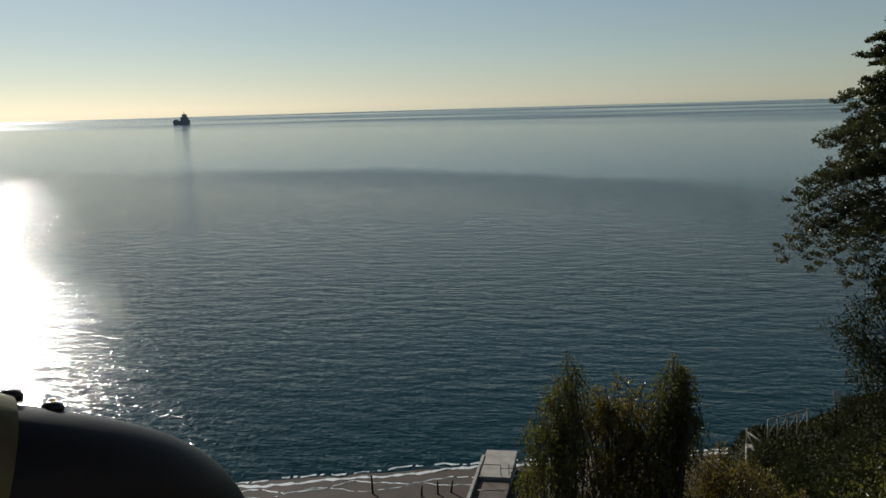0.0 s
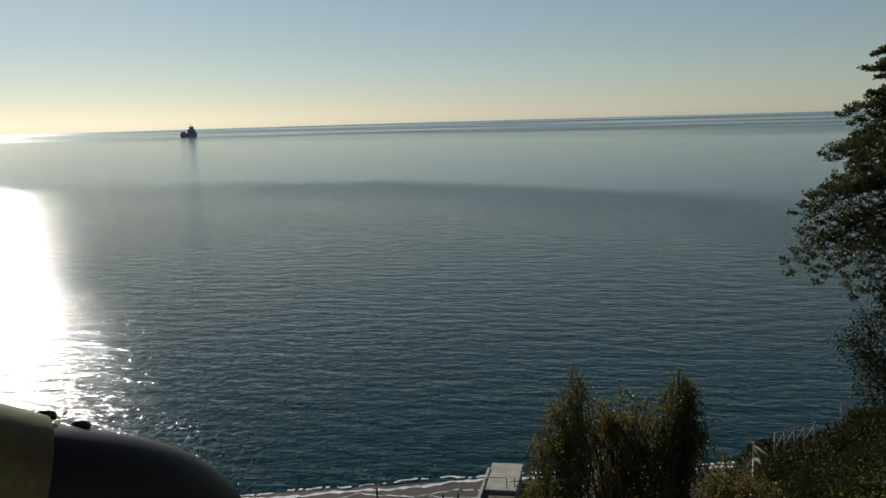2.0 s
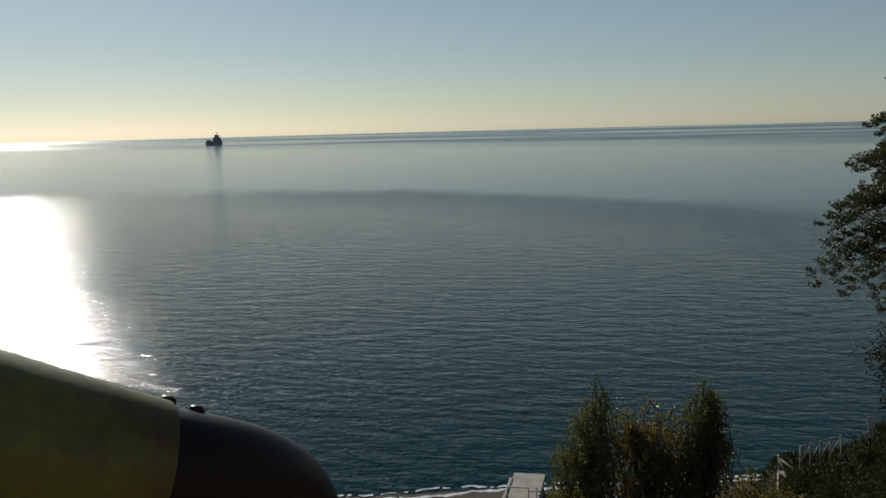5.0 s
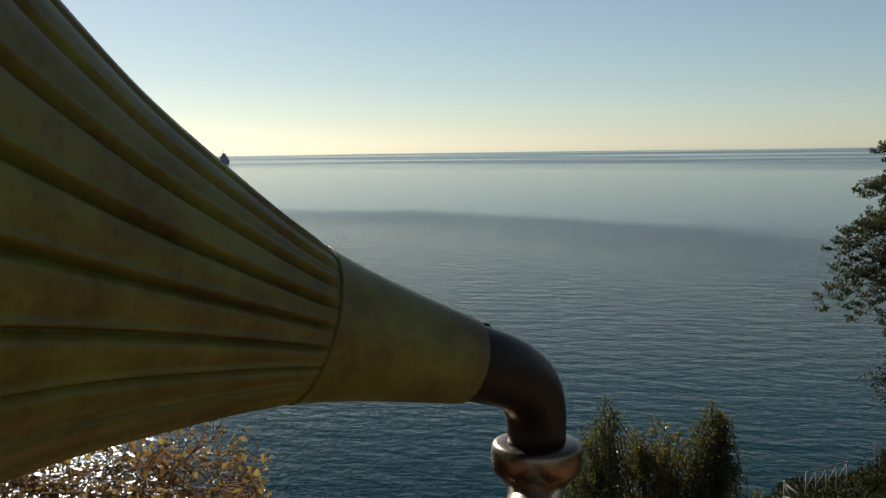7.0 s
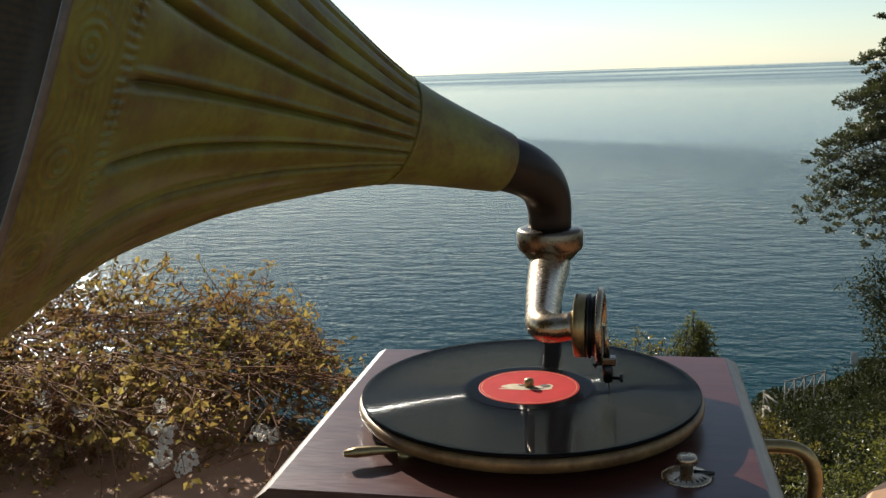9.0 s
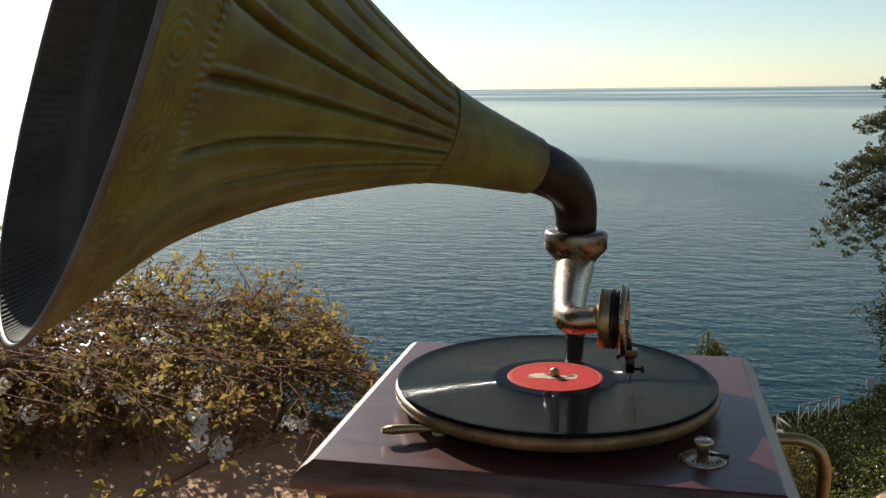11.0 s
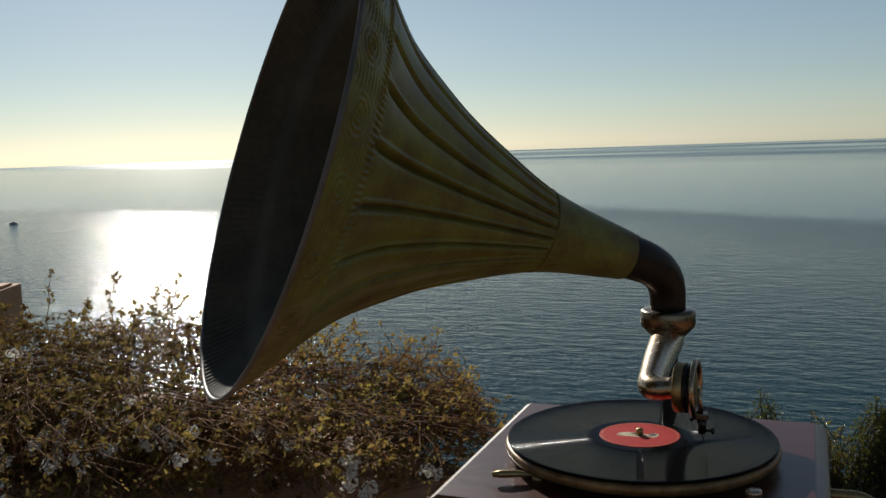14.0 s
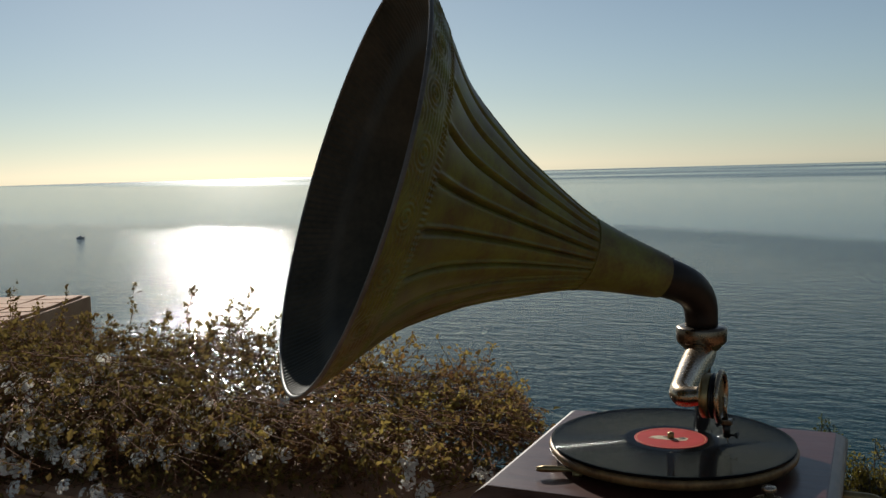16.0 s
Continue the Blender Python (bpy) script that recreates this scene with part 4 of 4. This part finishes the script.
build_shrub("dry twiggy shrub with russet leaves and few white flowers", -0.58, -0.33, 52, 80, 120, 1.25, 6, 21, M_LEAF_DRY, 0.045)
build_shrub("dry twiggy shrub with russet leaves and white flower heads", -0.80, -0.54, 54, 200, 180, 1.35, 10, 22, M_LEAF_DRY, 0.035)
build_shrub("dense shrub with dark leaves and many white flower heads", -1.08, -0.74, 50, 700, 260, 1.6, 44, 23, M_LEAF_DARK, 0.02)
build_shrub("dense shrub with dark leaves and many white flower heads", -1.42, -1.02, 50, 800, 280, 1.7, 60, 24, M_LEAF_DARK, 0.02)
build_shrub("dense shrub with dark leaves and white flower heads", -1.86, -1.36, 44, 760, 280, 1.7, 46, 25, M_LEAF_DARK, 0.02)


# ---- trees and scrub below the terrace ----
def crown_leaves(rng, tips, per, blob, ln, wd):
    n = len(tips) * per
    c = np.repeat(tips, per, 0)
    off = unit_rows(rng, n) * (rng.random((n, 1)) ** 0.5) * blob
    off[:, 2] *= 0.75
    L = ln * rng.uniform(0.6, 1.3, n)
    return c + off, off / blob + rng.normal(size=(n, 3)) * 0.6, rng.normal(size=(n, 3)) * 0.7 + np.array([0, 0, 1]), L, L * wd


def build_pine():
    """Layered tree whose drooping limbs carry flat sprays that end in tufts."""
    rng = np.random.default_rng(41)
    base, top = np.array([9.5, 29.6, -16.0]), np.array([9.15, 29.4, 3.6])
    tr = thing("pine_tree", "dark layered pine with tufted foliage on drooping limbs", "tree", at=base)
    inv = Matrix.Translation(Vector(base)).inverted()
    trunk = [base + (top - base) * t + rng.normal(size=3) * 0.08 * (0 < t < 1) for t in np.linspace(0, 1, 12)]
    rows, sites = [], []
    for k in range(78):
        z = -3.7 + 7.4 * ((k + rng.random()) / 78) ** 1.15
        t = (z - base[2]) / (top[2] - base[2])
        p = base + (top - base) * t
        a = math.pi + rng.normal() * 0.55 if k % 2 else rng.uniform(0, 2 * math.pi)
        reach = np.interp(z, [-3.7, -2.4, -1.5, -0.9, 0.0, 1.0, 2.2, 3.7], [4.1, 3.75, 3.4, 2.9, 2.3, 1.8, 0.7, 0.3]) * rng.uniform(0.72, 1.04)
        d = np.array([math.cos(a), math.sin(a), 0])
        side = np.array([-d[1], d[0], 0])
        droop = np.interp(z, [-3.7, -2.4, -1.5, 0, 2, 3.7], [-0.50, -0.30, -0.14, 0.08, 0.28, 0.6]) + rng.normal() * 0.04
        bow = rng.uniform(0.06, 0.14)
        wave = rng.normal() * 0.12
        pts = [p + d * reach * q + side * wave * reach * q * q + np.array([0, 0, reach * (droop * q + bow * math.sin(math.pi * q))]) + rng.normal(size=3) * 0.03 * (q > 0) for q in np.linspace(0, 1, 13)]
        rows.append((pts, [0.045 * (1 - 0.86 * q) for q in np.linspace(0, 1, 13)]))
        for i in range(4, 13):
            q = i / 12
            for s in (-1, 1, -1, 1) if i < 12 else (0, -0.4, 0.4):
                ln = reach * (0.25 * (1 - q) + 0.07) * rng.uniform(0.6, 1.25)
                e = d * rng.uniform(0.6, 1.0) + side * s * rng.uniform(0.4, 1.0) + np.array([0, 0, rng.normal() * 0.28 - 0.05])
                e /= np.linalg.norm(e)
                tw = [pts[i] + e * ln * u + np.array([0, 0, 0.22 * ln * u * u]) for u in (0, 0.35, 0.7, 1.0)]
                rows.append((tw, [0.014, 0.011, 0.008, 0.004]))
                for u in np.arange(0.25, 1.01, 0.12 / max(ln, 0.12)):
                    c = pts[i] + e * ln * u + np.array([0, 0, 0.22 * ln * u * u])
                    sites.append((c, e, 1.0))
                sites.append((tw[-1], e, 1.5))
    part("trunk", thin_tubes("trunk", [(trunk, [0.24 * (1 - 0.8 * t) for t in np.linspace(0, 1, 12)])], 10), M_BARK, tr, at=inv)
    tagged(part("limbwork", thin_tubes("limbwork", rows, 4), M_BARK, tr, at=inv), kind="stuff")
    n = [int(9 * w) for _, _, w in sites]
    C = np.repeat(np.array([c for c, _, _ in sites]), n, 0)
    E = np.repeat(np.array([e for _, e, _ in sites]), n, 0)
    o = unit_rows(rng, len(C))
    o[:, 2] = o[:, 2] * 0.6 + 0.35
    L = rng.uniform(0.06, 0.12, len(C))
    part("crown", leaf_mesh("crown", C + o * 0.045, o + E * 0.5, rng.normal(size=(len(C), 3)), L, L * 0.42, 0.15), M_NEEDLE, tr, "tufts of dark green foliage", smooth=False, at=inv)


def build_bushy(label, base, lobes, shoots, seed, mat, group, leaf=0.065, cat="tree", name="leafy_tree"):
    """A many-stemmed small tree: lobes of (x, y, z of the tip, spread) give its uneven outline of leafy shoots."""
    rng = np.random.default_rng(seed)
    base = np.array(base, float)
    tr = thing(name, label, cat, group, at=base)
    inv = Matrix.Translation(Vector(base)).inverted()
    stems, rows, P, D, L = [], [], [], [], []
    clumps = []
    for lx, ly, lz, spread in lobes:
        clumps.append((lx, ly, lz, spread * 0.45))
        for _ in range(4):
            a, q = rng.uniform(0, 6.28), rng.uniform(0.5, 1.5)
            clumps.append((lx + spread * q * math.cos(a), ly + spread * q * math.sin(a), lz - rng.uniform(0.10, 0.75) * (0.4 + 1.6 * spread), rng.uniform(0.06, 0.15)))
    for lx, ly, lz, spread in clumps:
        tip0 = np.array([lx, ly, lz])
        fork = base + (tip0 - base) * 0.55 + rng.normal(size=3) * 0.08
        stems.append(([base + rng.normal(size=3) * [0.1, 0.1, 0], (base + fork) / 2 + rng.normal(size=3) * 0.08, fork, fork * 0.5 + tip0 * 0.5 + rng.normal(size=3) * 0.05, tip0], [0.05, 0.04, 0.025, 0.014, 0.004]))
        for k in range(int(shoots * (0.10 + spread))):
            a, q = rng.uniform(0, 6.28), (0.0 if k == 0 else 1.9 * rng.random() ** 0.6)
            tip = tip0 + np.array([math.cos(a) * q * spread, math.sin(a) * q * spread * 1.2, -spread * 0.5 * q * q - (k > 1) * rng.exponential(0.4)])
            s = tip + np.array([rng.normal() * 0.16, rng.normal() * 0.16, -rng.uniform(0.25, 0.6)])
            mid = (s + tip) / 2 + rng.normal(size=3) * 0.04
            rows.append(([s, mid, tip], [0.012, 0.008, 0.003]))
            ln = np.linalg.norm(tip - s)
            n = int(ln * 50)
            u = rng.random(n) ** 0.75
            c = ((1 - u) ** 2)[:, None] * s + (2 * u * (1 - u))[:, None] * mid + (u ** 2)[:, None] * tip
            o = unit_rows(rng, n)
            o[:, 2] = abs(o[:, 2]) * 0.7
            P.append(c + o * ((0.03 + 0.13 * (1 - u) ** 0.6) * rng.uniform(0.3, 1.2, n))[:, None])
            D.append(o + np.array([0, 0, 0.35]))
            L.append(leaf * rng.uniform(0.55, 1.25, n))
    P, D, L = np.concatenate(P), np.concatenate(D), np.concatenate(L)
    for row in stems:
        part("stem", thin_tubes("stem", [row], 7), M_BARK, tr, at=inv)
    tagged(part("limbwork", thin_tubes("limbwork", rows, 4), M_BARK, tr, at=inv), kind="stuff")
    part("crown", leaf_mesh("crown", P, D, rng.normal(size=(len(P), 3)) * 0.7 + np.array([0, 0, 1]), L, L * 0.5), mat, tr, smooth=False, at=inv)
    return tr


def build_leafy(name, label, cat, base, rings, clumps, per, blob, ln, seed, mat, group, r0=0.08):
    """A leafy tree: rings of (height, radius, x shift, y shift) give the uneven shape of the crown."""
    rng = np.random.default_rng(seed)
    base = np.array(base, float)
    tr = thing(name, label, cat, group, at=base)
    inv = Matrix.Translation(Vector(base)).inverted()
    zs, rs, sx, sy = (np.array(c, float) for c in zip(*rings))
    trunk = [base] + [np.array([base[0] + np.interp(z, zs, sx), base[1] + np.interp(z, zs, sy), base[2] + z]) for z in np.linspace(zs[0] * 0.6, zs[-1], 9)]
    rows = [(trunk, [r0 * (1 - 0.09 * k) for k in range(len(trunk))])]
    tips = []
    for _ in range(clumps):
        z = rng.uniform(zs[0], zs[-1])
        a, q = rng.uniform(0, 2 * math.pi), rng.random() ** 0.45
        rr = np.interp(z, zs, rs) * q * rng.uniform(0.7, 1.15) * (1 + 0.30 * math.sin(3 * a + seed + 2.1 * z) + 0.18 * math.sin(7 * a - 3 * z))
        c = np.array([base[0] + np.interp(z, zs, sx), base[1] + np.interp(z, zs, sy), base[2] + z])
        tip = c + np.array([rr * math.cos(a), rr * math.sin(a), 0.25 * rr])
        s = c - np.array([0, 0, 0.45 * rr + 0.1])
        rows.append(([s, (s + tip) / 2 + rng.normal(size=3) * 0.05 * rr, tip], [r0 * 0.09, r0 * 0.06, r0 * 0.03]))
        tips.append(tip)
    part("trunk", thin_tubes("trunk", rows[:1], 10), M_BARK, tr, "grey-brown bark", at=inv)
    tagged(part("limbwork", thin_tubes("limbwork", rows[1:], 4), M_BARK, tr, at=inv), kind="stuff")
    part("crown", leaf_mesh("crown", *crown_leaves(rng, np.array(tips), per, blob, ln, 0.5)), mat, tr, smooth=False, at=inv)
    return tr


build_pine()
G = "trees below the terrace"
build_bushy("small tree with glossy dark green leaves below the terrace", (-0.75, 16.3, -9.8), [(-0.64, 16.2, -4.22, 0.18), (-0.95, 16.1, -4.98, 0.32), (-0.52, 16.3, -4.95, 0.28), (-1.14, 16.2, -5.55, 0.36), (-0.75, 16.0, -5.4, 0.5), (-0.45, 16.2, -5.7, 0.5), (-1.05, 16.3, -6.2, 0.55)], 60, 51, M_LEAF, G)
build_bushy("bushy tree with olive and yellowing leaves below the terrace", (0.3, 16.4, -9.8), [(-0.10, 16.3, -4.92, 0.24), (0.22, 16.4, -4.62, 0.22), (0.45, 16.3, -4.90, 0.28), (0.70, 16.4, -4.84, 0.24), (0.05, 16.1, -5.3, 0.5), (0.55, 16.2, -5.4, 0.55), (0.30, 16.3, -5.9, 0.65), (0.85, 16.3, -5.7, 0.45)], 60, 52, M_LEAF_OLIVE, G)
build_bushy("slender tree with glossy green leaves below the terrace", (1.0, 16.2, -9.8), [(1.24, 16.2, -4.24, 0.10), (1.36, 16.3, -4.46, 0.09), (1.12, 16.2, -4.62, 0.14), (1.46, 16.2, -5.02, 0.05), (1.08, 16.1, -5.1, 0.17), (1.14, 16.3, -5.5, 0.17), (1.0, 16.2, -6.0, 0.24)], 56, 53, M_LEAF, G)
build_bushy("low bushy growth with olive leaves below the terrace", (2.2, 17.3, -10.4), [(1.8, 17.2, -6.35, 0.3), (2.2, 17.4, -6.25, 0.35), (2.7, 17.3, -6.4, 0.4), (2.0, 17.1, -6.8, 0.5), (3.1, 17.3, -6.7, 0.4)], 60, 54, M_LEAF_OLIVE, G, cat="bush", name="bushy_growth")
build_leafy("ivy_tree", "dark dense tree overgrown with ivy on the slope", "tree", (8.3, 27.0, -16.0), [(1.0, 2.2, 0, 0), (4.0, 2.0, 0, 0), (7.0, 1.6, -0.1, 0), (9.5, 1.35, -0.25, 0), (11.0, 0.8, -0.25, 0), (11.8, 0.4, -0.2, 0)], 420, 70, 0.42, 0.11, 55, M_SCRUB, "trees on the slope", 0.2)
build_leafy("bushy_tree", "broad green bushy tree on the slope", "tree", (8.8, 24.0, -15.6), [(1.0, 2.6, 0, 0), (3.5, 2.4, 0, 0), (6.0, 1.7, 0, 0), (7.6, 0.8, 0, 0)], 420, 70, 0.42, 0.10, 56, M_LEAF, "trees on the slope", 0.18)
build_leafy("bushy_tree", "broad green bushy tree on the slope", "tree", (6.4, 19.0, -13.2), [(0.6, 2.4, 0, 0), (2.5, 2.2, 0, 0), (4.0, 1.5, 0, 0), (5.0, 0.7, 0, 0)], 380, 70, 0.36, 0.085, 57, M_SCRUB, "trees on the slope", 0.16)
build_leafy("bushy_tree", "green bushy shrub close below the terrace", "tree", (2.9, 8.6, -6.8), [(0.4, 1.2, 0, 0), (1.6, 1.2, 0, 0), (2.6, 0.8, 0, 0), (3.2, 0.35, 0, 0)], 260, 80, 0.24, 0.05, 58, M_LEAF, G, 0.08)


def build_scrub():
    """Rounded bushes that cover the spur."""
    kinds = []
    for k in range(4):
        rng = np.random.default_rng(60 + k)
        tips = unit_rows(rng, 60) * np.array([1, 1, 0.6]) * 0.8
        tips[:, 2] = np.abs(tips[:, 2])
        P, D, U, L, W = crown_leaves(rng, tips, 40, 0.34, 0.12, 0.5)
        kinds.append(finish(leaf_mesh("scrub_leaves", P, D, U, L, W), M_SCRUB, False))
        rows = [([np.zeros(3) - [0, 0, 0.3], t * 0.5, t], [0.03, 0.02, 0.01]) for t in tips[::6]]
        kinds[-1] = (kinds[-1], finish(thin_tubes("scrub_stems", rows, 4), M_BARK))
    rng = np.random.default_rng(70)
    n = 0
    while n < 300:
        az, y = rng.uniform(3.0, 19), rng.uniform(13, 64)
        x = y * math.tan(radians(az))
        if az < 4.5 and y > 24 or az < 6.6 and y > 42:
            continue
        s = rng.uniform(0.6, 1.4) * (0.75 if y < 30 else 1)
        z = float(hill(np.array(x), np.array(y))) - 0.05
        if 52 < y < 66 and az < 13.5:
            s *= 0.4
        if az < 9.0 and y > 40:
            s = min(s, 0.42)
        b = thing("scrub_bush", "low rounded green bush on the hillside", "bush", "scrub on the hillside", at=(x, y, z))
        b.rotation_euler.z = rng.uniform(0, 6.28)
        b.scale = (s, s, s * rng.uniform(0.8, 1.2))
        leaves, stems = kinds[n % 4]
        part("leaves", leaves, M_SCRUB, b)
        part("stems", stems, M_BARK, b)
        n += 1


build_scrub()


def build_ground_cover():
    """Low leafy cover over the bare earth of the spur."""
    rng = np.random.default_rng(77)
    n = 26000
    az, y = np.radians(rng.uniform(5.5, 20, n)), rng.uniform(34, 70, n)
    x = y * np.tan(az)
    P = np.stack([x, y, hill(x, y) + rng.uniform(0.0, 0.28, n)], 1)
    D = rng.normal(size=(n, 3)) + np.array([0, 0, 0.4])
    U = rng.normal(size=(n, 3)) + np.array([0, 0, 0.8])
    L = rng.uniform(0.18, 0.38, n)
    ob = part("ground_cover", leaf_mesh("ground_cover", P, D, U, L, L * 0.5), M_SCRUB, smooth=False)
    tagged(ob, "low dark green leafy cover over the spur", "ground cover", kind="stuff")


build_ground_cover()


# ---- pier, fence, sign, roof, ships ----
def place(az, depr, dist):
    a, d = radians(az), radians(depr)
    return Vector((-math.sin(a) * dist, math.cos(a) * dist, 0.27 - math.tan(d) * dist))


def build_pier():
    p = thing("pier", "weathered concrete landing stage with metal railings on the beach", "pier", at=(-10.5, 80, -33.6))
    inv = Matrix.Translation((10.5, -80, 33.6))
    part("upper_slab", box(-11.7, -8.7, 79.0, 85.6, -33.6, -33.1, 0.05), M_CONCRETE, p, "pale concrete slab", smooth=False, at=inv)
    part("base", box(-11.6, -8.8, 68.0, 85.2, -35.6, -33.6, 0.05), M_CONCRETE, p, smooth=False, at=inv)
    part("lower_slab", box(-11.6, -8.7, 66.0, 79.0, -33.75, -33.4, 0.05), M_PIER, p, "dark worn slab", smooth=False, at=inv)
    part("side_wall", box(-11.95, -11.65, 64.0, 84.0, -35.6, -33.0, 0.04), M_CONCRETE, p, smooth=False, at=inv)
    for x, y in ((-11.5, 79.4), (-9.6, 79.4), (-11.0, 74.0), (-8.9, 79.6)):
        part("post", tube([(x, y, -33.3), (x, y, -32.1)], 0.035, 8), M_DARK, p, at=inv)
    for a, b in (((-11.5, 79.4, -32.1), (-9.6, 79.4, -32.1)), ((-9.6, 79.4, -32.4), (-8.0, 79.6, -32.4)), ((-11.0, 74.0, -32.2), (-8.7, 74.0, -32.2))):
        part("rail", tube([a, b], 0.035, 8), M_DARK, p, at=inv)


def build_fence():
    a, b = place(-9.55, 19.7, 57.0), place(-11.2, 19.1, 58.0)
    f = thing("fence", "weathered wooden fence with crossed braces on the spur", "fence", at=a)
    inv = Matrix.Translation(a).inverted()
    n = 4
    pts = [a.lerp(b, i / (n - 1)) for i in range(n)]
    c = place(-13.0, 18.4, 60.0)
    pts.append(b.lerp(c, 0.3))
    for p in pts:
        part("post", tube([p - Vector((0, 0, 0.6)), p + Vector((0, 0, 1.05))], 0.05, 8), M_TIMBER, f, at=inv)
    for p, q in zip(pts, pts[1:]):
        up = Vector((0, 0, 1.0))
        part("top_rail", tube([p + up, q + up], 0.045, 8), M_TIMBER, f, at=inv)
        part("brace", tube([p, q + up * 0.95], 0.035, 8), M_TIMBER, f, at=inv)


def build_stair_rail():
    a = place(-8.35, 19.55, 57.0)
    s = thing("stair_railing", "pale timber railing at the head of the beach stairs", "railing", at=a)
    inv = Matrix.Translation(a).inverted()
    part("post", tube([a - Vector((0, 0, 1.6)), a + Vector((0, 0, 0.15))], 0.06, 8), M_TIMBER, s, at=inv)
    part("handrail", tube([a, a + Vector((1.55, -1.2, -0.95))], 0.06, 8), M_TIMBER, s, at=inv)
    part("lower_rail", tube([a - Vector((0, 0, 0.75)), a + Vector((1.0, -1.2, -1.5))], 0.05, 8), M_TIMBER, s, at=inv)
    part("brace", tube([a - Vector((0, 0, 0.1)), a + Vector((0.6, -0.8, -1.3))], 0.05, 8), M_TIMBER, s, at=inv)
    part("pier_block", box(-0.05, 0.45, -0.3, 0.3, -2.0, -0.9, 0.03), M_CONCRETE, s, smooth=False)


def build_sign():
    p = place(-13.3, 17.1, 57.0)
    s = thing("sign", "small white sign on a thin post in the scrub", "sign", at=p)
    part("post", tube([(0, 0, -2.2), (0, 0, 0.3)], 0.04, 8), M_DARK, s)
    part("board", box(-0.2, 0.2, -0.06, -0.03, -0.4, 0.35, 0.01), M_WHITE, s, smooth=False)


def build_roof():
    c = place(50.5, 8.2, 9.0)
    r = thing("tiled_roof", "flat terracotta tiled roof edge beyond the shrubs", "roof", at=c)
    r.rotation_euler.z = radians(24)
    part("roof_deck", box(-4.2, -0.30, -1.6, 1.2, -0.5, 0.0, 0.02), M_TERRA, r, smooth=False)
    part("gable", box(-4.0, -0.45, -1.5, 1.1, -3.2, -0.5, 0.02), M_WALL, r, smooth=False)
    rng = np.random.default_rng(9)
    tile = finish(from_arrays("roof_tile", *slab_arrays(0.38, 0.27, 0.025)), M_TERRA, False)
    for i in range(9):
        for j in range(9):
            part("roof_tile", tile, M_TERRA, r, at=pose(-3.72 + 0.4 * i, -1.42 + 0.29 * j, 0.016 + 0.006 * (i % 2), rng.normal() * 0.8, rng.normal() * 0.8, rng.normal()))


def slab_arrays(w, d, h):
    v = [(x * w / 2, y * d / 2, z * h / 2) for z in (-1, 1) for y in (-1, 1) for x in (-1, 1)]
    return v, [(0, 2, 3, 1), (4, 5, 7, 6), (0, 1, 5, 4), (2, 6, 7, 3), (0, 4, 6, 2), (1, 3, 7, 5)]


def build_ships():
    p = place(25.58, 0.0, 2350)
    s = thing("ship", "dark ship silhouette far out on the sea", "ship", at=(p.x, p.y, SEA_Z))
    s.rotation_euler.z = radians(25)
    bm = bmesh.new()
    bottom = [(-20, -4), (16, -5), (21, 0), (16, 5), (-20, 4)]
    lo = [bm.verts.new((x * 0.93, y * 0.8, -0.5)) for x, y in bottom]
    hi = [bm.verts.new((x, y, 9 if x < 10 else 11)) for x, y in bottom]
    for k in range(5):
        bm.faces.new((lo[k], lo[(k + 1) % 5], hi[(k + 1) % 5], hi[k]))
    bm.faces.new(hi)
    part("hull", bm, M_SHIP, s, smooth=False)
    part("superstructure", box(-2, 17, -4, 4, 9, 19, 0.4), M_SHIP, s, smooth=False)
    part("bridge", box(2, 13, -3.5, 3.5, 19, 25, 0.4), M_SHIP, s, smooth=False)
    part("mast", tube([(7, 0, 25), (7, 0, 32)], [0.9, 0.5], 8), M_SHIP, s)
    part("deckhouse", box(-17, -6, -3, 3, 9, 13, 0.4), M_SHIP, s, smooth=False)
    q = place(46.29, 0.0, 570)
    b = thing("motor_boat", "small dark motor boat far out", "boat", at=(q.x, q.y, SEA_Z))
    b.rotation_euler.z = radians(46)
    bm = bmesh.new()
    lo = [bm.verts.new((x, y * 0.7, -0.1)) for x, y in ((-2.1, -0.8), (1.2, -0.8), (2.2, 0), (1.2, 0.8), (-2.1, 0.8))]
    hi = [bm.verts.new((x * 1.08, y, 0.75)) for x, y in ((-2.1, -0.8), (1.2, -0.8), (2.2, 0), (1.2, 0.8), (-2.1, 0.8))]
    for k in range(5):
        bm.faces.new((lo[k], lo[(k + 1) % 5], hi[(k + 1) % 5], hi[k]))
    bm.faces.new(hi)
    part("hull", bm, M_SHIP, b, smooth=False)
    part("cabin", box(-0.9, 0.9, -0.6, 0.6, 0.75, 1.5, 0.1), M_SHIP, b, smooth=False)


def build_beach_posts():
    rng = np.random.default_rng(4)
    for az, depr, h in ((15.2, 23.1, 1.6), (11.0, 23.4, 1.2), (10.2, 23.3, 1.1), (12.1, 23.5, 1.0)):
        dist = 34.2 / math.tan(radians(depr))
        p = place(az, depr, dist)
        st = thing("beach_post", "weathered wooden stake in the sand", "stake", "stakes on the beach", at=(p.x, p.y, -34.3))
        part("stake", tube([(0, 0, -0.5), (rng.normal() * 0.15, 0, h)], [0.12, 0.08], 8), M_BARK, st)


build_pier()
build_fence()
build_stair_rail()
build_sign()
build_roof()
build_ships()
build_beach_posts()
build_flags()
